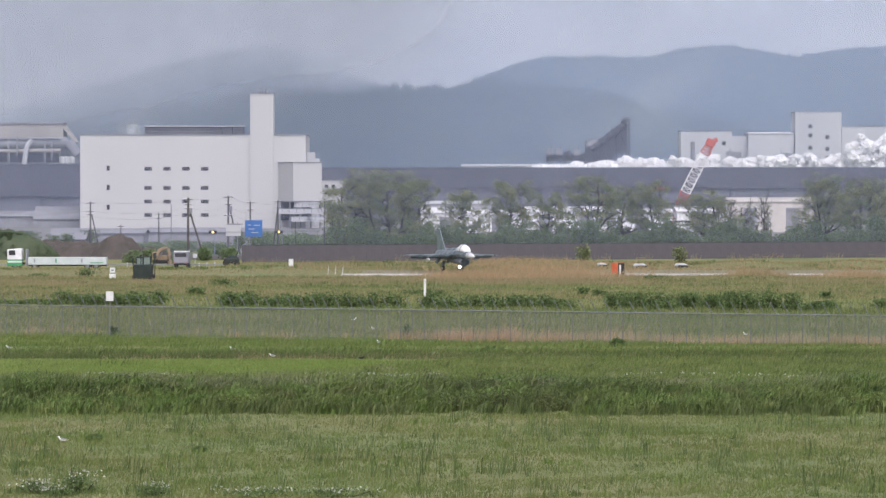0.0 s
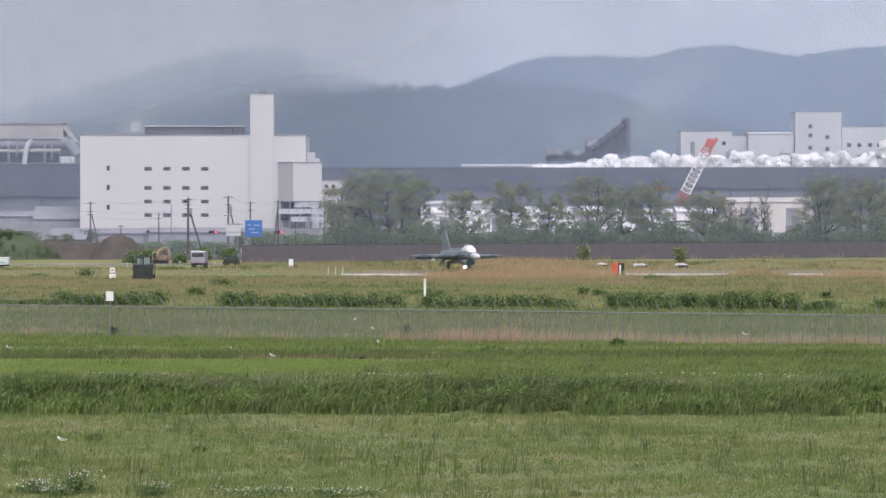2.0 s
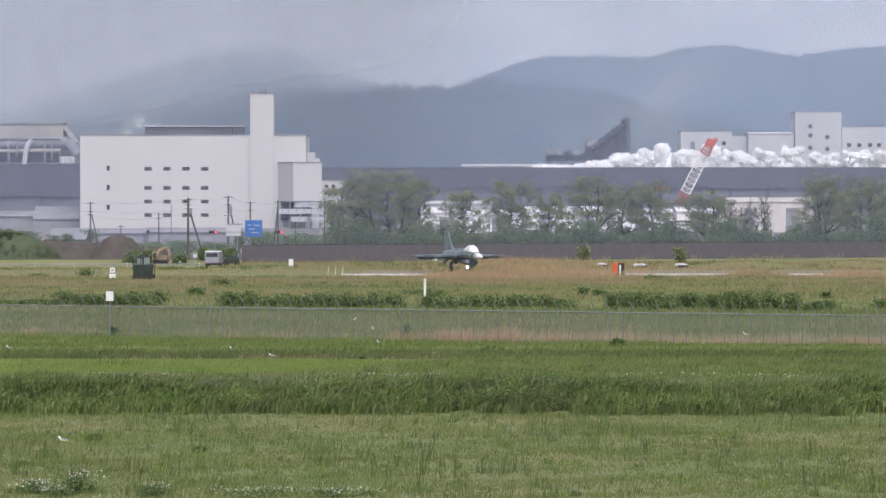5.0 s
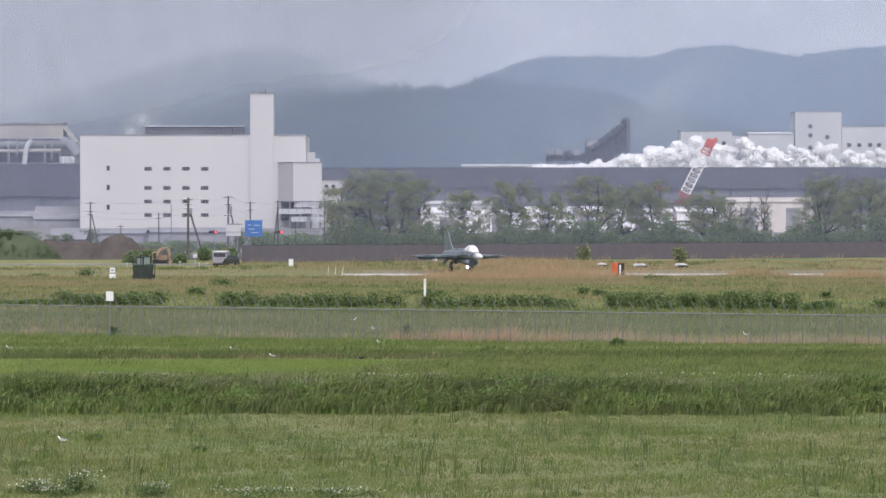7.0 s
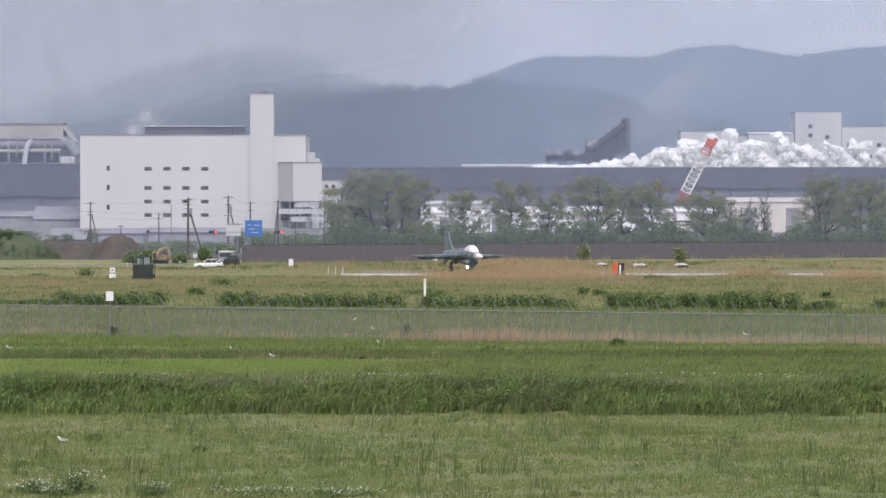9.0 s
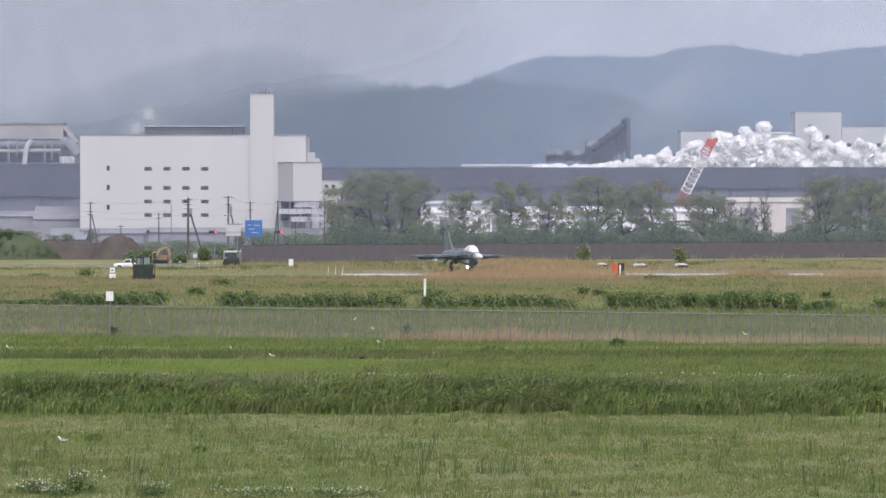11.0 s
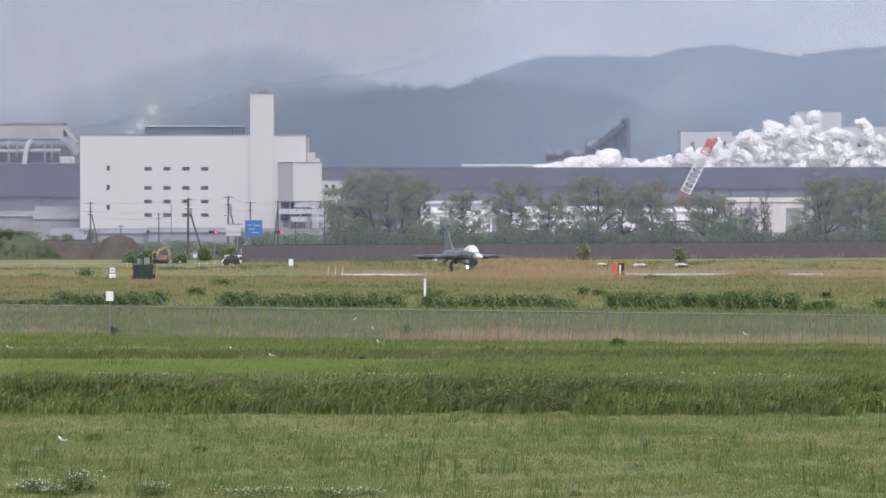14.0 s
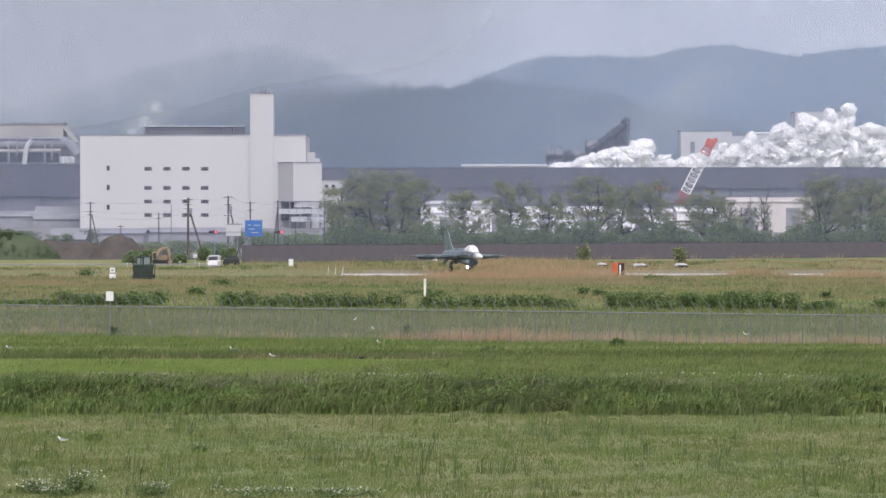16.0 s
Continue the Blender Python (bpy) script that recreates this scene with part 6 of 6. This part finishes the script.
def lorry():
    """A lorry with a green-skirted cab and a long flat-sided white trailer."""
    t = thing("articulated_lorry", pose(0, 0, 0), "white articulated lorry with a green cab skirt and long low trailer", "lorry")
    part("cab", box((6.0, 0, 1.88), (2.1, 2.4, 1.95), 0.18), "white", t)
    part("cab_skirt", box((6.0, 0, 0.75), (2.15, 2.42, 0.5), 0.08), "green_paint", t, "green painted skirt")
    part("green_band", box((6.0, 0, 1.32), (2.13, 2.43, 0.22), 0.03), "green_paint", t)
    part("windscreen", box((7.06, 0, 2.35), (0.08, 2.0, 0.9), 0.03), "pane", t)
    for s in (-1, 1):
        part("side_window", box((6.35, s * 1.2, 2.35), (0.9, 0.05, 0.7), 0.02), "pane", t)
        part("mirror", box((7.1, s * 1.35, 2.3), (0.12, 0.2, 0.5), 0.03), "black", t)
    part("air_deflector", box((5.5, 0, 2.86), (1.0, 2.0, 0.16), 0.06), "white", t)
    part("coupling_frame", box((3.8, 0, 0.85), (2.6, 0.9, 0.3), 0.03), "black", t)
    part("bulkhead", box((4.35, 0, 1.7), (0.22, 2.4, 2.3), 0.04), "plant_grey", t)
    tr = part("trailer", box((-1.35, 0, 1.2), (11.0, 2.45, 1.04), 0.05), "trailer", t)
    for x in (0.2, 3.2, -3.4):
        part("side_mark", box((x, 1.235, 1.25), (0.22, 0.03, 0.55)), "green_paint" if x == 0.2 else "plant_grey", tr)
    part("lettering_bar", box((-5.5, 1.235, 0.95), (1.8, 0.03, 0.12)), "green_paint", tr)
    part("chassis_rail", box((-1.35, 0, 0.6), (10.8, 1.0, 0.22)), "black", t)
    return t, tyres(t, [(5.9, 1.0), (5.9, -1.0), (3.2, 1.0), (3.2, -1.0), (-4.2, 1.0), (-4.2, -1.0), (-5.4, 1.0), (-5.4, -1.0)], 0.5, 0.3)


def box_truck():
    v = thing("box_truck", pose(0, 0, 0), "grey box truck seen from behind, creeping along the road", "truck")
    part("cargo_box", box((-0.8, 0, 1.58), (3.4, 2.05, 1.66), 0.12), "plant_grey", v)
    rd = part("rear_door", box((-2.53, 0, 1.56), (0.06, 1.85, 1.46), 0.02), "plant_grey", v)
    part("door_window", box((-2.57, 0, 1.92), (0.03, 1.64, 0.56), 0.01), "pane", rd)
    part("door_bar", rod((-2.58, 0.1, 0.9), (-2.58, 0.1, 1.6), 0.03, n=5), "steel", rd)
    part("roof_edge", box((-0.8, 0, 2.43), (3.45, 1.95, 0.08), 0.03), "beige", v)
    part("cab", box((1.7, 0, 1.45), (1.5, 1.9, 1.7), 0.15), "plant_grey", v)
    part("windscreen", box((2.44, 0, 1.75), (0.06, 1.6, 0.7), 0.02), "pane", v)
    part("bumper", box((-2.55, 0, 0.6), (0.15, 2.0, 0.2), 0.03), "black", v)
    for s in (-1, 1):
        part("tail_light", box((-2.62, s * 0.8, 0.78), (0.05, 0.3, 0.13), 0.01), "red", v)
    return v, tyres(v, [(1.6, 0.85), (1.6, -0.85), (-1.4, 0.85), (-1.4, -0.85)], 0.38, 0.24)


def kei_van():
    v = thing("small_van", pose(0, 0, 0), "small white box-shaped van turning off the road", "van")
    part("body", box((0, 0, 0.75), (3.3, 1.46, 0.95), 0.12), "white", v)
    part("cabin", box((-0.12, 0, 1.5), (2.9, 1.4, 0.62), 0.14, taper=0.93), "pane", v)
    part("roof", box((-0.12, 0, 1.83), (2.7, 1.3, 0.1), 0.04), "white", v)
    for s in (-1, 1):
        for x in (1.25, 0.3, -0.6, -1.5):
            part("pillar", box((x, s * 0.68, 1.5), (0.1, 0.06, 0.62)), "white", v)
        part("headlight", box((1.64, s * 0.52, 0.8), (0.06, 0.28, 0.2), 0.02), "canopy", v)
        part("mirror", box((1.35, s * 0.85, 1.3), (0.1, 0.18, 0.2), 0.03), "white", v)
    part("bumper", box((1.66, 0, 0.45), (0.1, 1.42, 0.22), 0.03), "plant_grey", v)
    return v, tyres(v, [(1.05, 0.66), (1.05, -0.66), (-1.05, 0.66), (-1.05, -0.66)], 0.28, 0.16)


SEDAN, SEDAN_WHEELS = sedan()
LORRY, LORRY_WHEELS = lorry()
TRUCK, TRUCK_WHEELS = box_truck()
VAN, VAN_WHEELS = kei_van()


# ---- steam ----
def puff_mesh(seed, bits, flat=0.85):
    """A billow: one soft body swelling into rounded knobs of several sizes, with fine shreds round its rim."""
    r = np.random.RandomState(seed)
    shift = [Vector(r.uniform(-40, 40, 3)) for _ in range(4)]

    def reach(d):
        k = 0.46 + 0.32 * noise.noise(d * 1.5 + shift[0])
        for amount, size, s in ((0.22, 2.2, 1), (0.14, 4.8, 2), (0.08, 10.5, 3)):
            k += amount * (0.75 - 1.7 * abs(noise.noise(d * size + shift[s])))
        return max(0.2, k)

    bm = bmesh.new()
    bmesh.ops.create_icosphere(bm, subdivisions=6, radius=1.0)
    for v in bm.verts:
        d = v.co.normalized()
        v.co = d * reach(d)
        v.co.z *= flat
    bm.verts.index_update()
    cv = np.array([v.co for v in bm.verts])
    cf = np.array([[v.index for v in f.verts] for f in bm.faces])
    bm.free()
    d = r.normal(0, 1, (bits, 3))
    d /= np.linalg.norm(d, axis=1)[:, None]
    far = np.array([reach(Vector(q)) for q in d]) * (0.98 + r.exponential(0.08, bits))
    p = d * far[:, None] * np.array([1, 1, flat])
    w = r.uniform(0.008, 0.02, bits)[:, None]
    extra = np.stack([p + r.normal(0, 1, (bits, 3)) * w for _ in range(3)], 1).reshape(-1, 3)
    verts = np.concatenate([cv, extra])
    tri = np.concatenate([cf, np.arange(len(extra)).reshape(-1, 3) + len(cv)])
    me = bpy.data.meshes.new("steam_lump")
    me.vertices.add(len(verts))
    me.vertices.foreach_set("co", verts.astype(np.float32).ravel())
    me.loops.add(tri.size)
    me.loops.foreach_set("vertex_index", tri.astype(np.int32).ravel())
    me.polygons.add(len(tri))
    me.polygons.foreach_set("loop_start", np.arange(0, tri.size, 3, dtype=np.int32))
    me.update(calc_edges=True)
    me.materials.append(M["steam"])
    me.materials.append(M["steam_fluff"])
    core = len(cf)
    me.polygons.foreach_set("material_index", np.where(np.arange(len(tri)) < core, 0, 1).astype(np.int32))
    me.polygons.foreach_set("use_smooth", [True] * core + [False] * (len(tri) - core))
    return me


PUFFS = [puff_mesh(k, 3000) for k in range(6)]


def puff(me, size, label, group):
    o = new("steam_puff", me)
    o.scale = (size * 1.45, size * 0.75, size)
    return tagged(o, label, "steam", group)


STEAM = []


def rising(te):
    for until, rate in ((-16, 3.1), (-9, 1.6), (-4, 2.8), (-1, 4.6), (3.6, 6.6), (7, 5.2), (11, 3.2), (20, 9.5)):
        if te < until:
            return rate


te, i = -19.0, 0
sr = random.Random(5)
while te < 15.6:
    rate = rising(te) * sr.uniform(0.85, 1.1)
    x0 = 40.434 if te < 11 else 35.769
    for level, grow in ((0.95, 0.85), (0.8, 1.05), (0.62, 1.15), (0.42, 1.2), (0.2, 1.2)):
        size = (2.0 + 0.36 * rate) * grow * sr.uniform(0.85, 1.2)
        o = puff(PUFFS[i % 6], size, "dense white steam billow over the yard wall", "steam over the yard")
        STEAM.append((o, te + sr.uniform(-0.3, 0.3), x0 + sr.uniform(-2.5, 2.5), 18.742 - size * 0.66, 5.83, rate * level * 0.194, 1450 + sr.uniform(-1.2, 1.2), sr.uniform(0, 360), sr.uniform(-4, 4)))
        i += 1
    te += 1.0
for te in (-27, -18, -9, 0):
    o = arrays("steam_wisp", [(u + 0.5 * w, 1.2 * math.sin(u * 0.4), w) for w in (-7, 0, 7) for u in (-9, -4.5, 0, 4.5, 9)], [(r * 5 + c, r * 5 + c + 1, r * 5 + c + 6, r * 5 + c + 5) for r in range(2) for c in range(4)], "steam_thin")
    tagged(o, "thin drifting steam wisp behind the mill", "steam", "steam behind the mill")
    STEAM.append((o, te, -113.5 + sr.uniform(-2, 2), 28.837 - 8.5, 0.5, 0.45, 1420 + 1.5 * te, 0.0, sr.uniform(-1, 1)))


# ---- what moves ----
def along(rows, t):
    """The value at t on a line through (t, value) rows."""
    for (a, u), (b, v) in zip(rows, rows[1:]):
        if t <= b:
            return u + (v - u) * max(0.0, (t - a) / (b - a))
    return rows[-1][1]


def roll(wheels, rows):
    """Turn the wheels by the way that their vehicle has gone: rows of (seconds, metres)."""
    for ob, x, y, r in wheels:
        keys, t = [], 0.0
        end, step = 16.0, 0.1
        while t <= end + 1e-6:
            keys.append((t, pose(x, y, r) @ Matrix.Rotation(along(rows, t) / r, 4, "Y")))
            t += step
        walk(ob, keys)


def motions():
    # the jet rolls forward slowly, brakes and stops
    gone = [(0.0, 0.0), (0.5, 0.5), (1.0, 1.15), (1.5, 1.65), (2.0, 2.15), (2.5, 2.5), (3.0, 2.9), (3.5, 3.15), (4.0, 3.2), (16.0, 3.2)]
    fx, fy = math.sin(radians(17)), -math.cos(radians(17))
    ex, ey = 3.295, 511.0
    walk(JET, [(t, pose(ex + (d - 3.2) * fx, ey + (d - 3.2) * fy, 0.06, 0, 0, -73)) for t, d in gone])
    roll(JET_WHEELS, gone)

    # the lorry leaves to the left
    lane = 590.0
    lx = [(0.0, -53.866), (0.5, -57.189), (1.0, -60.353), (1.5, -63.754), (2.2, -69.133), (4.0, -81.788), (16.0, -95.235)]
    walk(LORRY, [(t, pose(x, lane, -1.05, 0, 0, 180)) for t, x in lx])
    roll(LORRY_WHEELS, [(t, lx[0][1] - x) for t, x in lx])

    # the saloon comes from behind the wall and drives off to the left
    sx = [(0.0, -21.82), (5.0, -24.209), (7.5, -27.666), (8.5, -31.35), (9.0, -32.858), (9.2, -33.81), (11.5, -47.62), (12.5, -55.24), (13.0, -59.208), (14.0, -67.78), (16.0, -84.447)]
    walk(SEDAN, [(t, pose(x, 593.0, -1.05, 0, 0, 180)) for t, x in sx])
    roll(SEDAN_WHEELS, [(t, sx[0][1] - x) for t, x in sx])

    # the box truck creeps away behind the wall
    bx = [(0.0, -36.977), (1.0, -35.697), (2.5, -34.073), (4.0, -33.086), (6.5, -31.693), (9.0, -30.567), (11.5, -29.409), (12.5, -28.201), (14.0, -26.912), (16.0, -25.3)]
    walk(TRUCK, [(t, pose(x, 598.0 + 0.15 * t, -1.05, 0, 0, 88 - 0.4 * t)) for t, x in bx])
    roll(TRUCK_WHEELS, [(t, x - bx[0][1]) for t, x in bx])

    # the small van turns out towards the field
    vx = [(0.0, -22.693, 180), (10.0, -25.489, 180), (13.0, -28.286, 182), (14.0, -29.564, 190), (14.5, -30.472, 208), (15.0, -31.536, 230), (15.5, -32.064, 252), (16.0, -32.233, 266)]
    walk(VAN, [(t, pose(x, 596 - 0.9 * max(0, t - 13.5), -1.05, 0, 0, a)) for t, x, a in vx])
    roll(VAN_WHEELS, [(t, vx[0][1] - x) for t, x, a in vx])

    # the signals change from amber to red: the lenses turn in their hoods
    for lens in SIGNALS:
        for name, a0, a1 in (("amber_lens", 0, 180), ("red_lens", 180, 0)):
            ob, dx, z = lens[name]
            turn = lambda a: pose(dx, -0.02, z, 0, 0, a)
            walk(ob, [(0.0, turn(a0))] + [(k / 30, turn(a0 + (a1 - a0) * k / 3)) for k in range(1, 4)] + [(16.0, turn(a1))])

    # the steam drifts off with the wind, each billow rising as it goes
    for ob, te, x0, z0, vx, vz, y, spin, turn in STEAM:
        rows, t = [], 0.0
        while t < 16.01:
            age = max(0.0, t - te)
            rows.append((t, pose(x0 + vx * age, y, z0 + vz * age, 0, turn * age * 0.6, spin)))
            t += 1.0
        walk(ob, rows)

    # the flat low-cloud sheets creep to the right
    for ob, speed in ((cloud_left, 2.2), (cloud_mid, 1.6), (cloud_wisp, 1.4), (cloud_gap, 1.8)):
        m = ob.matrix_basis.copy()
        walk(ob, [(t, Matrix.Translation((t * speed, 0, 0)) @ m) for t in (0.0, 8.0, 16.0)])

    # the gulls shift their stance a little
    for k, g in enumerate(GULLS):
        m = g.matrix_basis.copy()
        walk(g, [(0.0, m)] + [(2.0 * n, m @ pose(0.02 * math.sin(n * 2.3 + k), 0, 0, 0, 3 * math.sin(n * 1.7 + k), 9 * math.sin(n * 1.3 + 2 * k))) for n in range(1, 9)])


motions()
